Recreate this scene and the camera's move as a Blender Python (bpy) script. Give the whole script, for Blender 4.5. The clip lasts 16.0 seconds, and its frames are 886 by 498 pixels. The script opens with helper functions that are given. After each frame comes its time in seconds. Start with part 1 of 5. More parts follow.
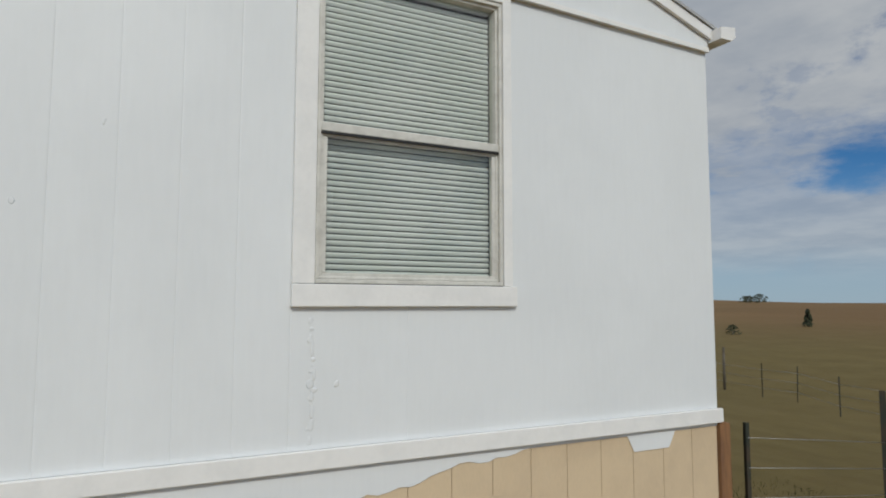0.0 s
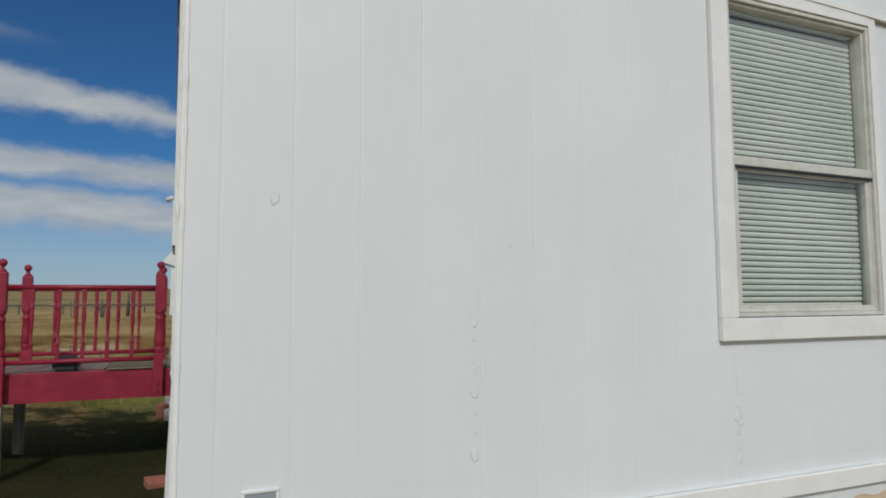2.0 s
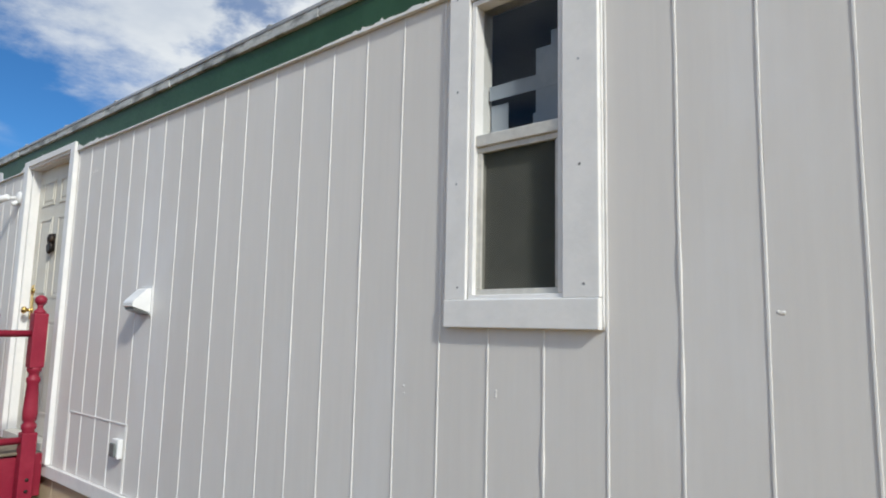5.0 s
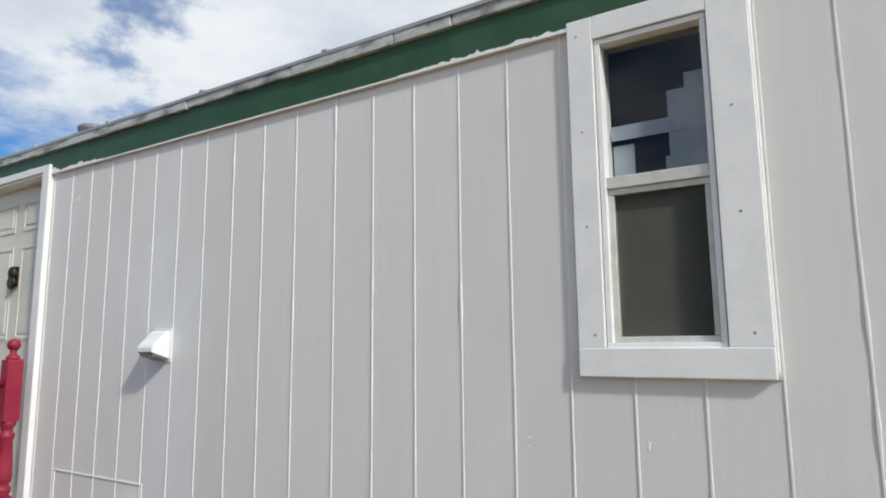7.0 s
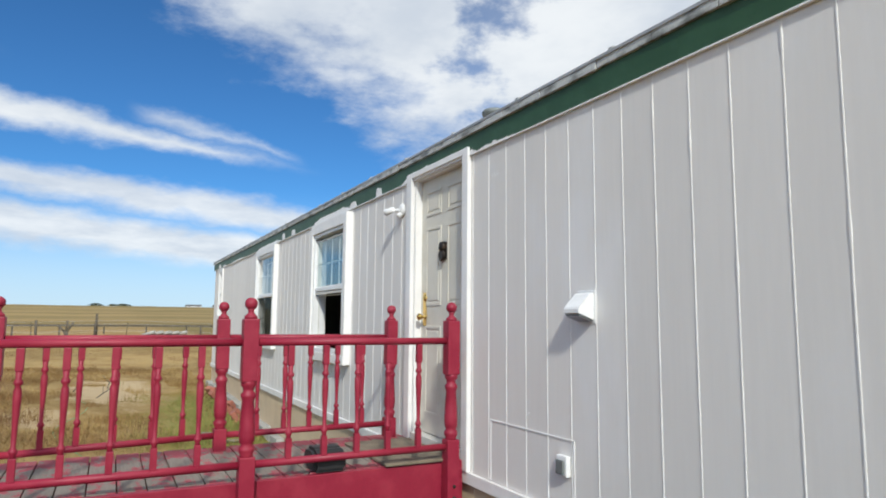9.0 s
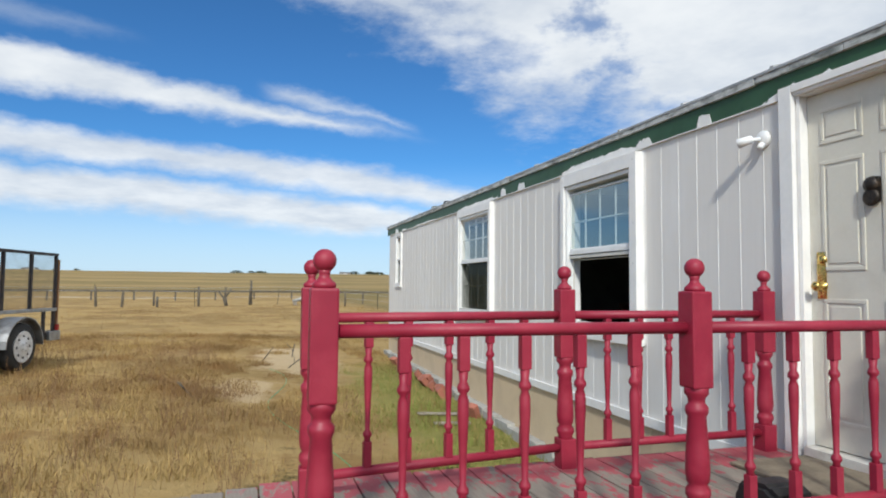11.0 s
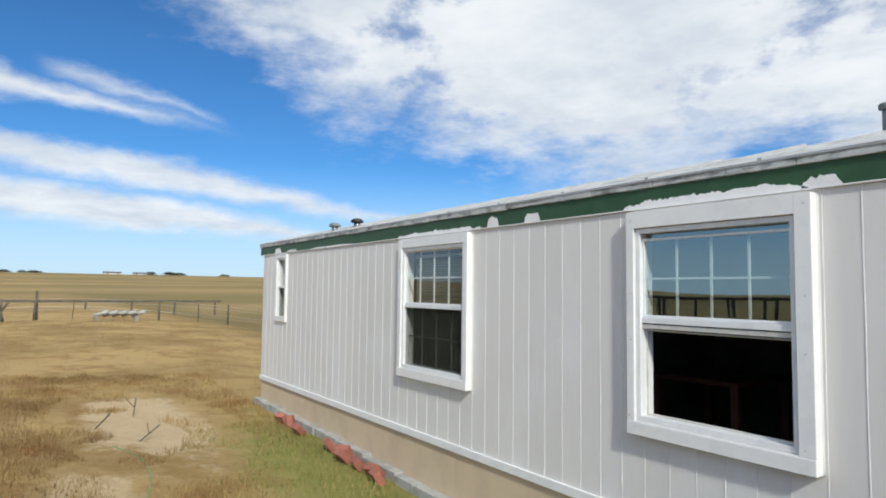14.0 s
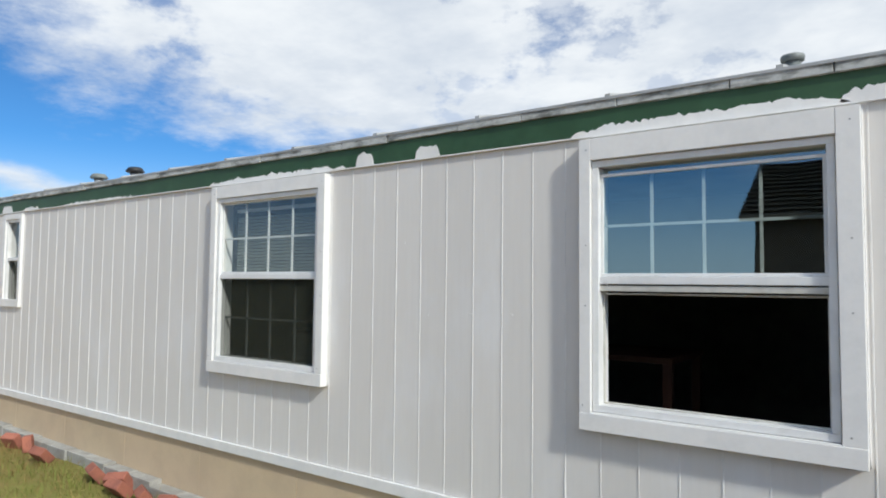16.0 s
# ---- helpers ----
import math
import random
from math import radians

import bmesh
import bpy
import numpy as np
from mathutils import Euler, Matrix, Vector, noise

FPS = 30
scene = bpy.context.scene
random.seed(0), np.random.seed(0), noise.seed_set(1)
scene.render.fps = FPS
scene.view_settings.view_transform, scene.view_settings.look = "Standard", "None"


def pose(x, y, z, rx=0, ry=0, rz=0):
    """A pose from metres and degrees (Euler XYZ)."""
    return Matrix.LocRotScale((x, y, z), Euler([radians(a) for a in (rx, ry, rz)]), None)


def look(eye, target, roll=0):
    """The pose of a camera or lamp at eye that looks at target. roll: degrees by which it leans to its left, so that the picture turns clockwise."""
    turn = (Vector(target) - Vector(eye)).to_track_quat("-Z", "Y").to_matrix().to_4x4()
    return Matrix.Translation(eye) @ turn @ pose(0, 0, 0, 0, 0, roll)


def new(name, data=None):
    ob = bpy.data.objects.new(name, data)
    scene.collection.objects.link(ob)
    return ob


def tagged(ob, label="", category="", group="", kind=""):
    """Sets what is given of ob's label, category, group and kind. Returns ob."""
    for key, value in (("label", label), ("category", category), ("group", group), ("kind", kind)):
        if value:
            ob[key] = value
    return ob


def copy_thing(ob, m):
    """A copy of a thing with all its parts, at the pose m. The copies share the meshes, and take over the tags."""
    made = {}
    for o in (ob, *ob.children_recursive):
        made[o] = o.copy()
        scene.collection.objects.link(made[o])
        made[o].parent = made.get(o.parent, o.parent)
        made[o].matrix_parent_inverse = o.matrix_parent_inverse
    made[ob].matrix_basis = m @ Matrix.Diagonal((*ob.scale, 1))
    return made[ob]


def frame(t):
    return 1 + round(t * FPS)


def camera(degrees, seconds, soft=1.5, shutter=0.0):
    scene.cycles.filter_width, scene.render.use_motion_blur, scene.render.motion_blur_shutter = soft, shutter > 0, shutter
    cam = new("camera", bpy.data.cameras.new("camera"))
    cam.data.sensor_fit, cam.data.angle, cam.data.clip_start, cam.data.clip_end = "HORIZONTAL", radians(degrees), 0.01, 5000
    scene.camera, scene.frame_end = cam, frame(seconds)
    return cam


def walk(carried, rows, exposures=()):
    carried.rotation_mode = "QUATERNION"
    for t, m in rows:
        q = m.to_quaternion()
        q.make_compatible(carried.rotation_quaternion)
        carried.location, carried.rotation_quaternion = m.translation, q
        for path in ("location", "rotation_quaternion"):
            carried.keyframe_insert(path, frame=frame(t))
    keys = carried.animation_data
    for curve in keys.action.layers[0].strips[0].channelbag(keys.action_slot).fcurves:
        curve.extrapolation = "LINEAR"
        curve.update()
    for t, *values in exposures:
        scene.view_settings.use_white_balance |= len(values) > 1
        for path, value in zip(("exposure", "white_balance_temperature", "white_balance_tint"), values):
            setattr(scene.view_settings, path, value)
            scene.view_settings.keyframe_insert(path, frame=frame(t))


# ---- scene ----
cam = camera(69.2, 16.0, soft=1.9)
PATH = [
    (0, (2.491, 1.359, 1.424), (0.714, 2.262, 1.592), 0.1),
    (0.5, (2.273, 1.127, 1.43), (0.513, 2.062, 1.599), 0.2),
    (1, (2.097, 0.81, 1.498), (0.345, 1.759, 1.669), 0.0),
    (1.5, (2.043, 0.354, 1.545), (0.256, 1.238, 1.710), -0.4),
    (2, (1.927, -0.004, 1.570), (0.085, 0.760, 1.731), -0.2),
    (2.5, (1.614, -0.407, 1.631), (-0.235, 0.336, 1.801), 0.5),
    (3, (1.342, -0.856, 1.663), (-0.507, -0.114, 1.836), 0.7),
    (3.5, (0.986, -1.175, 1.674), (-0.84, -0.378, 1.848), 0.9),
    (4, (0.554, -1.386, 1.755), (-1.159, -0.368, 1.93), 1.1),
    (6.5, (-0.633, -1.922, 1.83), (-1.427, -0.12, 2.178), 0.4),
    (7, (-0.749, -2.016, 1.913), (-1.797, -0.337, 2.2), -0.6),
    (7.5, (-0.802, -2.063, 1.907), (-2.217, -0.683, 2.212), -0.7),
    (8, (-0.844, -2.09, 1.875), (-2.44, -0.928, 2.195), 0.0),
    (8.5, (-0.893, -2.133, 1.87), (-2.608, -1.146, 2.16), 0.2),
    (9, (-1.096, -2.153, 1.83), (-2.861, -1.242, 2.056), 0.5),
    (9.5, (-1.498, -2.236, 1.819), (-3.309, -1.401, 1.968), 0.5),
    (10, (-1.866, -2.523, 1.79), (-3.756, -1.88, 1.909), 0.7),
    (12.5, (-4.421, -3.542, 2.069), (-6.336, -2.979, 2.187), 0.5),
    (13, (-4.771, -3.69, 2.159), (-6.672, -3.083, 2.287), 0.3),
    (13.5, (-5.155, -3.687, 2.266), (-6.938, -2.792, 2.399), 0.6),
    (14, (-5.457, -3.7, 2.373), (-7.119, -2.596, 2.503), 0.7),
    (14.5, (-5.818, -3.682, 2.377), (-7.299, -2.346, 2.519), 0.9),
    (15, (-6.211, -3.533, 2.302), (-7.48, -1.993, 2.431), 0.5),
    (15.5, (-6.666, -3.433, 2.22), (-7.829, -1.81, 2.34), 0.7),
    (16, (-7.145, -3.315, 2.153), (-8.302, -1.687, 2.264), 0.6),
]
walk(cam, [(r[0], look(*r[1:])) for r in PATH],
     [(t, stops, 6270, 8.0) for t, stops in ((0, -0.74), (1.0, -0.74), (2.5, -0.7), (3.0, -0.55), (3.5, -0.13), (4.5, 0.12), (7, 0.21), (10, 0.23), (12.5, 0.22), (16, 0.28))])

# ---- light: low sun from the front corner, blue sky with bands of cloud ----
SUN = Vector((2.8, -1.0, 2.2)).normalized()
sun = new("sun", bpy.data.lights.new("sun", "SUN"))
sun.data.energy, sun.data.angle, sun.data.color = 2.75, radians(4.0), (1.0, 0.965, 0.87)
sun.matrix_world = look(SUN * 60, (0, 0, 0))


class Nodes:
    """Short way to wire nodes."""

    def __init__(self, tree):
        self.t = tree
        tree.nodes.clear()

    def n(self, kind, **keys):
        node = self.t.nodes.new(kind)
        for k, v in keys.items():
            if k == "op":
                node.operation = v
            elif k == "data":
                node.data_type = v
            elif k == "blend":
                node.blend_type = v
        return node

    def put(self, socket, value):
        if isinstance(value, bpy.types.NodeSocket):
            self.t.links.new(value, socket)
        else:
            socket.default_value = value

    def math(self, op, a, b=0.0, c=0.0, clamp=False):
        m = self.n("ShaderNodeMath", op=op)
        m.use_clamp = clamp
        for s, v in zip(m.inputs, (a, b, c)):
            self.put(s, v)
        return m.outputs[0]

    def vec(self, op, a, b=(0, 0, 0)):
        m = self.n("ShaderNodeVectorMath", op=op)
        self.put(m.inputs[0], a)
        self.put(m.inputs[1], b)
        return m.outputs["Value"] if op in ("DOT_PRODUCT", "LENGTH") else m.outputs[0]

    def mix(self, f, a, b, blend="MIX"):
        m = self.n("ShaderNodeMix", data="RGBA", blend=blend)
        self.put(m.inputs["Factor"], f)
        self.put(m.inputs["A"], a)
        self.put(m.inputs["B"], b)
        return m.outputs["Result"]

    def ramp(self, v, lo, hi, a=0.0, b=1.0, smooth=True):
        m = self.n("ShaderNodeMapRange")
        m.interpolation_type = "SMOOTHSTEP" if smooth else "LINEAR"
        for s, x in zip(m.inputs, (v, lo, hi, a, b)):
            self.put(s, x)
        return m.outputs[0]

    def noise(self, vector, scale, detail=4.0, rough=0.55):
        m = self.n("ShaderNodeTexNoise")
        self.put(m.inputs["Vector"], vector)
        m.inputs["Scale"].default_value, m.inputs["Detail"].default_value, m.inputs["Roughness"].default_value = scale, detail, rough
        return m.outputs["Fac"]

    def scaled(self, vector, s):
        return self.vec("MULTIPLY", vector, s)


world = bpy.data.worlds.new("sky")
scene.world = world
world.use_nodes = True
g = Nodes(world.node_tree)
sky = g.n("ShaderNodeTexSky")
sky.sky_type, sky.sun_disc = "NISHITA", False
sky.sun_elevation = math.asin(SUN.z)
sky.sun_rotation = math.atan2(SUN.x, SUN.y)
sky.altitude, sky.air_density, sky.dust_density, sky.ozone_density = 1600, 1.0, 0.3, 2.0
way = g.n("ShaderNodeTexCoord").outputs["Generated"]
parts = g.n("ShaderNodeSeparateXYZ")
g.put(parts.inputs[0], way)
up = g.math("MAXIMUM", parts.outputs[2], 0.0)
den = g.math("ADD", up, 0.12)
comb = g.n("ShaderNodeCombineXYZ")
g.put(comb.inputs[0], g.math("DIVIDE", parts.outputs[0], den))
g.put(comb.inputs[1], g.math("DIVIDE", parts.outputs[1], den))
plane = comb.outputs[0]
puff = g.noise(plane, 2.6, 8, 0.62)
fine = g.noise(g.scaled(way, (1, 1, 2.2)), 14.0, 6, 0.6)
soft_noise = g.noise(g.scaled(way, (1, 1, 2.5)), 3.4, 7, 0.6)


def band(a, b, half, end, power=1.0):
    """A long streak of cloud along the great circle through a and b, which thins out towards the azimuth of end."""
    a, b = Vector(a).normalized(), Vector(b).normalized()
    n = a.cross(b).normalized()
    n = n if n.z > 0 else -n
    off = g.vec("DOT_PRODUCT", way, tuple(n))
    ragged = g.math("MULTIPLY", g.math("SUBTRACT", fine, 0.5), 0.036)
    wave = g.math("MULTIPLY", g.math("SUBTRACT", soft_noise, 0.5), 0.036)
    off = g.math("ADD", g.math("ADD", off, ragged), wave)
    along = g.vec("DOT_PRODUCT", way, (0, 1, 0))
    width = g.math("MULTIPLY", g.ramp(along, end[0], end[1], 1.0, 0.0, False), half)
    gap = g.math("SUBTRACT", width, g.math("ABSOLUTE", off))
    west = g.math("MULTIPLY", g.math("LESS_THAN", parts.outputs[0], 0.0), g.ramp(along, -0.66, -0.45))
    tip = g.ramp(along, end[1] - 0.35 * (end[1] - end[0]), end[1], 1.0, 0.0)
    return g.math("MULTIPLY", g.math("MULTIPLY", g.math("MULTIPLY", g.ramp(gap, -0.010, 0.016), west), tip), power)


streak = band((-0.905, -0.31, 0.275), (-0.923, 0.321, 0.214), 0.031, (-0.3, 0.29))
streak = g.math("MAXIMUM", streak, band((-0.931, -0.313, 0.187), (-0.918, 0.375, 0.13), 0.021, (0.2, 0.6), 0.95))
streak = g.math("MAXIMUM", streak, band((-0.94, -0.314, 0.13), (-0.954, 0.286, 0.091), 0.027, (0.12, 0.5), 0.95))
streak = g.math("MAXIMUM", streak, band((-0.87, -0.33, 0.335), (-0.93, -0.02, 0.315), 0.026, (-0.42, -0.12), 0.22))
wisp = band((-0.93, 0.05, 0.275), (-0.93, 0.19, 0.245), 0.009, (0.10, 0.26), 0.75)
streak = g.math("MAXIMUM", streak, g.math("MULTIPLY", wisp, g.ramp(g.vec("DOT_PRODUCT", way, (0, 1, 0)), 0.0, 0.06)))
turned = g.math("DIVIDE", parts.outputs[1], g.math("MAXIMUM", g.math("MULTIPLY", parts.outputs[0], -1.0), 0.05))
lowest = g.math("ADD", g.math("MULTIPLY", g.math("MAXIMUM", g.math("SUBTRACT", 0.72, turned), 0.0), 0.48), 0.17)
over = g.math("SUBTRACT", parts.outputs[2], lowest)
cover = g.math("ADD", g.math("MULTIPLY", soft_noise, 0.9), g.math("MULTIPLY", puff, 0.5))
heap = g.ramp(g.math("ADD", over, g.math("MULTIPLY", g.math("SUBTRACT", cover, 0.70), 0.55)), -0.07, 0.11)
heap = g.math("MULTIPLY", heap, g.ramp(g.noise(g.scaled(way, (1, 1, 1.8)), 5.0, 6, 0.62), 0.30, 0.46, 0.25, 1.0))
northern = g.math("MULTIPLY", g.ramp(turned, 0.75, 1.1), g.ramp(soft_noise, 0.36, 0.52))
heap = g.math("MAXIMUM", heap, g.math("MULTIPLY", northern, 0.75))
# cloud over the unseen south and east sky, thickened as fill
veil = g.math("MAXIMUM", g.ramp(parts.outputs[0], -0.2, 0.25), g.ramp(parts.outputs[1], -0.55, -0.85))
other = g.math("MULTIPLY", g.ramp(puff, 0.34, 0.6), g.math("MULTIPLY", veil, g.ramp(up, 0.12, 0.3)))
cloud = g.math("MAXIMUM", g.math("MAXIMUM", streak, heap), g.math("MULTIPLY", other, 0.85))
cloud = g.math("MULTIPLY", cloud, g.ramp(up, 0.015, 0.09))
blue = g.n("ShaderNodeBackground")
tinted = g.mix(1.0, sky.outputs[0], (0.40, 0.80, 1.12, 1), "MULTIPLY")
haze = g.ramp(up, 0.0, 0.2, 0.85, 0.0)
g.put(blue.inputs[0], g.mix(haze, tinted, (6.3, 7.6, 8.8, 1)))
blue.inputs[1].default_value = 0.088
white = g.n("ShaderNodeBackground")
shade = g.ramp(g.noise(plane, 1.7, 5, 0.6), 0.3, 0.7)
g.put(white.inputs[0], g.mix(shade, (0.62, 0.66, 0.72, 1), (0.88, 0.885, 0.885, 1)))
# thin cloud glows towards the sun, out of view, added to brighten the walls
glow = g.math("POWER", g.math("MAXIMUM", g.vec("DOT_PRODUCT", way, tuple(SUN)), 0.0), 1.5)
g.put(white.inputs[1], g.math("ADD", 0.90, g.math("MULTIPLY", glow, 1.15)))
mixed = g.n("ShaderNodeMixShader")
g.put(mixed.inputs[0], g.math("MULTIPLY", cloud, 0.96))
g.put(mixed.inputs[1], blue.outputs[0])
g.put(mixed.inputs[2], white.outputs[0])
g.put(g.n("ShaderNodeOutputWorld").inputs[0], mixed.outputs[0])


# ---- materials ----
def surface(name, colour, colour2=None, rough=0.6, metal=0.0, scale=3.0, stretch=(1, 1, 1), fine_scale=60.0, fine_amount=0.12,
            bump=0.15, bump_scale=120.0, bump_stretch=(1, 1, 1), piece=0.0, lo=0.4, hi=0.65, gloss=0.5, dist=0.003):
    """Two-scale procedural surface: blotches of colour2 over colour, fine grain, relief, and a shift of tone for each piece."""
    m = bpy.data.materials.new(name)
    m.use_nodes = True
    k = Nodes(m.node_tree)
    place = k.n("ShaderNodeNewGeometry").outputs["Position"]
    large = k.ramp(k.noise(k.scaled(place, stretch), scale, 5, 0.6), lo, hi)
    c = k.mix(large, (*colour, 1), (*(colour2 or [v * 0.85 for v in colour]), 1))
    grain = k.noise(k.scaled(place, bump_stretch), fine_scale, 4, 0.6)
    c = k.mix(1.0, c, k.mix(grain, (1 - fine_amount,) * 3 + (1,), (1 + fine_amount,) * 3 + (1,)), "MULTIPLY")
    if piece:
        rnd = k.n("ShaderNodeObjectInfo").outputs["Random"]
        tone = k.math("ADD", k.math("MULTIPLY", rnd, piece * 2), 1 - piece)
        c = k.mix(1.0, c, tone, "MULTIPLY")
    b = k.n("ShaderNodeBsdfPrincipled")
    k.put(b.inputs["Base Color"], c)
    k.put(b.inputs["Roughness"], k.ramp(grain, 0.2, 0.8, max(rough - 0.08, 0.02), min(rough + 0.08, 1)))
    b.inputs["Metallic"].default_value = metal
    b.inputs["Specular IOR Level"].default_value = gloss
    if bump:
        relief = k.n("ShaderNodeBump")
        relief.inputs["Strength"].default_value, relief.inputs["Distance"].default_value = bump, dist
        k.put(relief.inputs["Height"], k.noise(k.scaled(place, bump_stretch), bump_scale, 5, 0.6))
        k.put(b.inputs["Normal"], relief.outputs[0])
    k.put(k.n("ShaderNodeOutputMaterial").inputs[0], b.outputs[0])
    return m


SIDING = surface("painted_siding", (0.72, 0.692, 0.655), (0.755, 0.742, 0.728), 0.55, scale=1.5, stretch=(1, 1, 0.5), fine_scale=9, fine_amount=0.05,
                 bump=0.3, bump_scale=15, bump_stretch=(3.6, 3.6, 0.22), piece=0.03, dist=0.003, lo=0.48, hi=0.72)
END_WHITE = surface("white_end_paint", (0.735, 0.75, 0.757), (0.765, 0.78, 0.787), 0.5, scale=1.2, fine_scale=14, fine_amount=0.03, bump=0.14, bump_scale=40,
                    bump_stretch=(3, 3, 0.4), piece=0.008)
TRIM = surface("white_trim_paint", (0.83, 0.815, 0.79), (0.78, 0.77, 0.75), 0.42, scale=6, fine_scale=40, fine_amount=0.04, bump=0.2, bump_scale=60)
CAULK = surface("painted_caulk", (0.78, 0.765, 0.735), (0.71, 0.695, 0.67), 0.5, scale=6, fine_amount=0.05, bump=0.1)
GROOVE = surface("groove_paint", (0.76, 0.735, 0.70), None, 0.6, bump=0.1)
GREEN = surface("green_fascia_paint", (0.026, 0.075, 0.030), (0.034, 0.092, 0.040), 0.5, scale=4, fine_amount=0.12, bump=0.15)
DRIP = surface("weathered_drip_edge", (0.52, 0.53, 0.51), (0.16, 0.165, 0.15), 0.5, scale=7, stretch=(1, 1, 3), fine_amount=0.3, lo=0.42, hi=0.68)
ROOF = surface("grey_metal_roof", (0.46, 0.46, 0.45), (0.36, 0.36, 0.35), 0.45, 0.3, scale=2.5, fine_amount=0.1, bump=0.1)
TAN = surface("tan_skirting", (0.64, 0.50, 0.33), (0.58, 0.45, 0.30), 0.7, scale=2.2, fine_amount=0.08, bump=0.3, bump_scale=60, bump_stretch=(2, 2, 0.5))
VINYL = surface("white_vinyl", (0.80, 0.80, 0.79), (0.74, 0.74, 0.73), 0.35, scale=8, fine_amount=0.03, bump=0.05)
ALU = surface("aged_aluminium_frame", (0.66, 0.64, 0.585), (0.56, 0.54, 0.49), 0.45, 0.1, scale=12, fine_amount=0.12, bump=0.1)
CREAM = surface("cream_door_paint", (0.68, 0.65, 0.56), (0.62, 0.59, 0.50), 0.45, scale=3, fine_amount=0.05, bump=0.1)
BRASS = surface("brass", (0.72, 0.50, 0.16), None, 0.25, 1.0, bump=0)
IRON = surface("dark_iron", (0.03, 0.025, 0.022), (0.07, 0.05, 0.035), 0.5, 0.6, scale=30, bump=0.2)
RED = surface("red_deck_paint", (0.25, 0.012, 0.034), (0.295, 0.022, 0.045), 0.5, scale=5, fine_scale=30, fine_amount=0.16, bump=0.3, bump_scale=50, bump_stretch=(1, 1, 1), gloss=0.4)
CONCRETE = surface("grey_concrete", (0.40, 0.39, 0.36), (0.30, 0.29, 0.26), 0.9, scale=5, fine_amount=0.25, bump=0.5, bump_scale=60)
BRICK = surface("red_brick", (0.36, 0.13, 0.085), (0.27, 0.10, 0.07), 0.9, scale=8, fine_amount=0.25, bump=0.5, bump_scale=70, piece=0.2)
RAWWOOD = surface("weathered_wood", (0.30, 0.26, 0.21), (0.20, 0.17, 0.13), 0.85, scale=5, stretch=(2, 2, 0.4), fine_amount=0.25, bump=0.5, bump_scale=40, bump_stretch=(5, 5, 0.6))
BROWNWOOD = surface("brown_board", (0.26, 0.13, 0.055), (0.16, 0.08, 0.04), 0.75, scale=6, stretch=(3, 3, 0.4), fine_amount=0.25, bump=0.4, bump_stretch=(6, 6, 0.6), bump_scale=40)
BLACK = surface("black_plastic", (0.012, 0.012, 0.013), None, 0.5, bump=0.1)
RUBBER = surface("tyre_rubber", (0.018, 0.018, 0.019), (0.03, 0.028, 0.026), 0.8, bump=0.3)
BLACKSTEEL = surface("black_painted_steel", (0.02, 0.02, 0.022), (0.05, 0.035, 0.028), 0.5, 0.3, scale=12, bump=0.1)
FLUE = surface("grey_flue_metal", (0.16, 0.18, 0.175), (0.22, 0.23, 0.22), 0.6, 0.2, scale=14, bump=0.1)
STEEL = surface("dull_steel", (0.42, 0.42, 0.42), (0.32, 0.31, 0.30), 0.4, 0.8, scale=9, bump=0.1)
WHEELWHITE = surface("white_rim_paint", (0.72, 0.72, 0.72), (0.55, 0.54, 0.52), 0.45, scale=14, bump=0.05)
REDLENS = surface("red_lens", (0.35, 0.02, 0.02), None, 0.2, bump=0)
MAT = surface("brown_doormat", (0.21, 0.17, 0.12), (0.15, 0.12, 0.085), 0.95, scale=10, fine_scale=120, fine_amount=0.3, bump=0.6, bump_scale=200)
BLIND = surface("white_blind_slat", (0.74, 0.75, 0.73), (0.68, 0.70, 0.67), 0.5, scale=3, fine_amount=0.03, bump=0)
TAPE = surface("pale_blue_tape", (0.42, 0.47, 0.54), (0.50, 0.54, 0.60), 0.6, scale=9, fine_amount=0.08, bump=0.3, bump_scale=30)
# darker copy of the white slat, with shade behind the glass in its colour
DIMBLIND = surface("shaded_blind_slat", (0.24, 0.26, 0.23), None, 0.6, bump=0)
# rooms behind the windows: their dimness is put into this dark colour
INSIDE = surface("dim_room_tone", (0.13, 0.135, 0.115), (0.10, 0.10, 0.085), 0.8, bump=0.05)
TABLEWOOD = surface("dark_table_wood", (0.10, 0.035, 0.016), None, 0.7, bump=0.1)
TPOST = surface("green_steel_post", (0.035, 0.04, 0.028), (0.06, 0.045, 0.03), 0.7, 0.2, scale=9, bump=0.2)
GREENHOSE = surface("green_hose", (0.05, 0.27, 0.10), None, 0.45, bump=0)
DARKWOOD = surface("dark_weathered_wood", (0.085, 0.07, 0.05), (0.13, 0.11, 0.085), 0.9, scale=4, fine_amount=0.2)
BUSH = surface("juniper_green", (0.035, 0.045, 0.022), (0.06, 0.065, 0.03), 0.9, scale=4)
FARWHITE = surface("far_white_paint", (0.6, 0.6, 0.6), None, 0.7, bump=0)
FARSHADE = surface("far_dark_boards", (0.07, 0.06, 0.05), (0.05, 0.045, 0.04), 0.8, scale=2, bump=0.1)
FARROOF = surface("far_roof", (0.12, 0.11, 0.1), None, 0.8, bump=0)


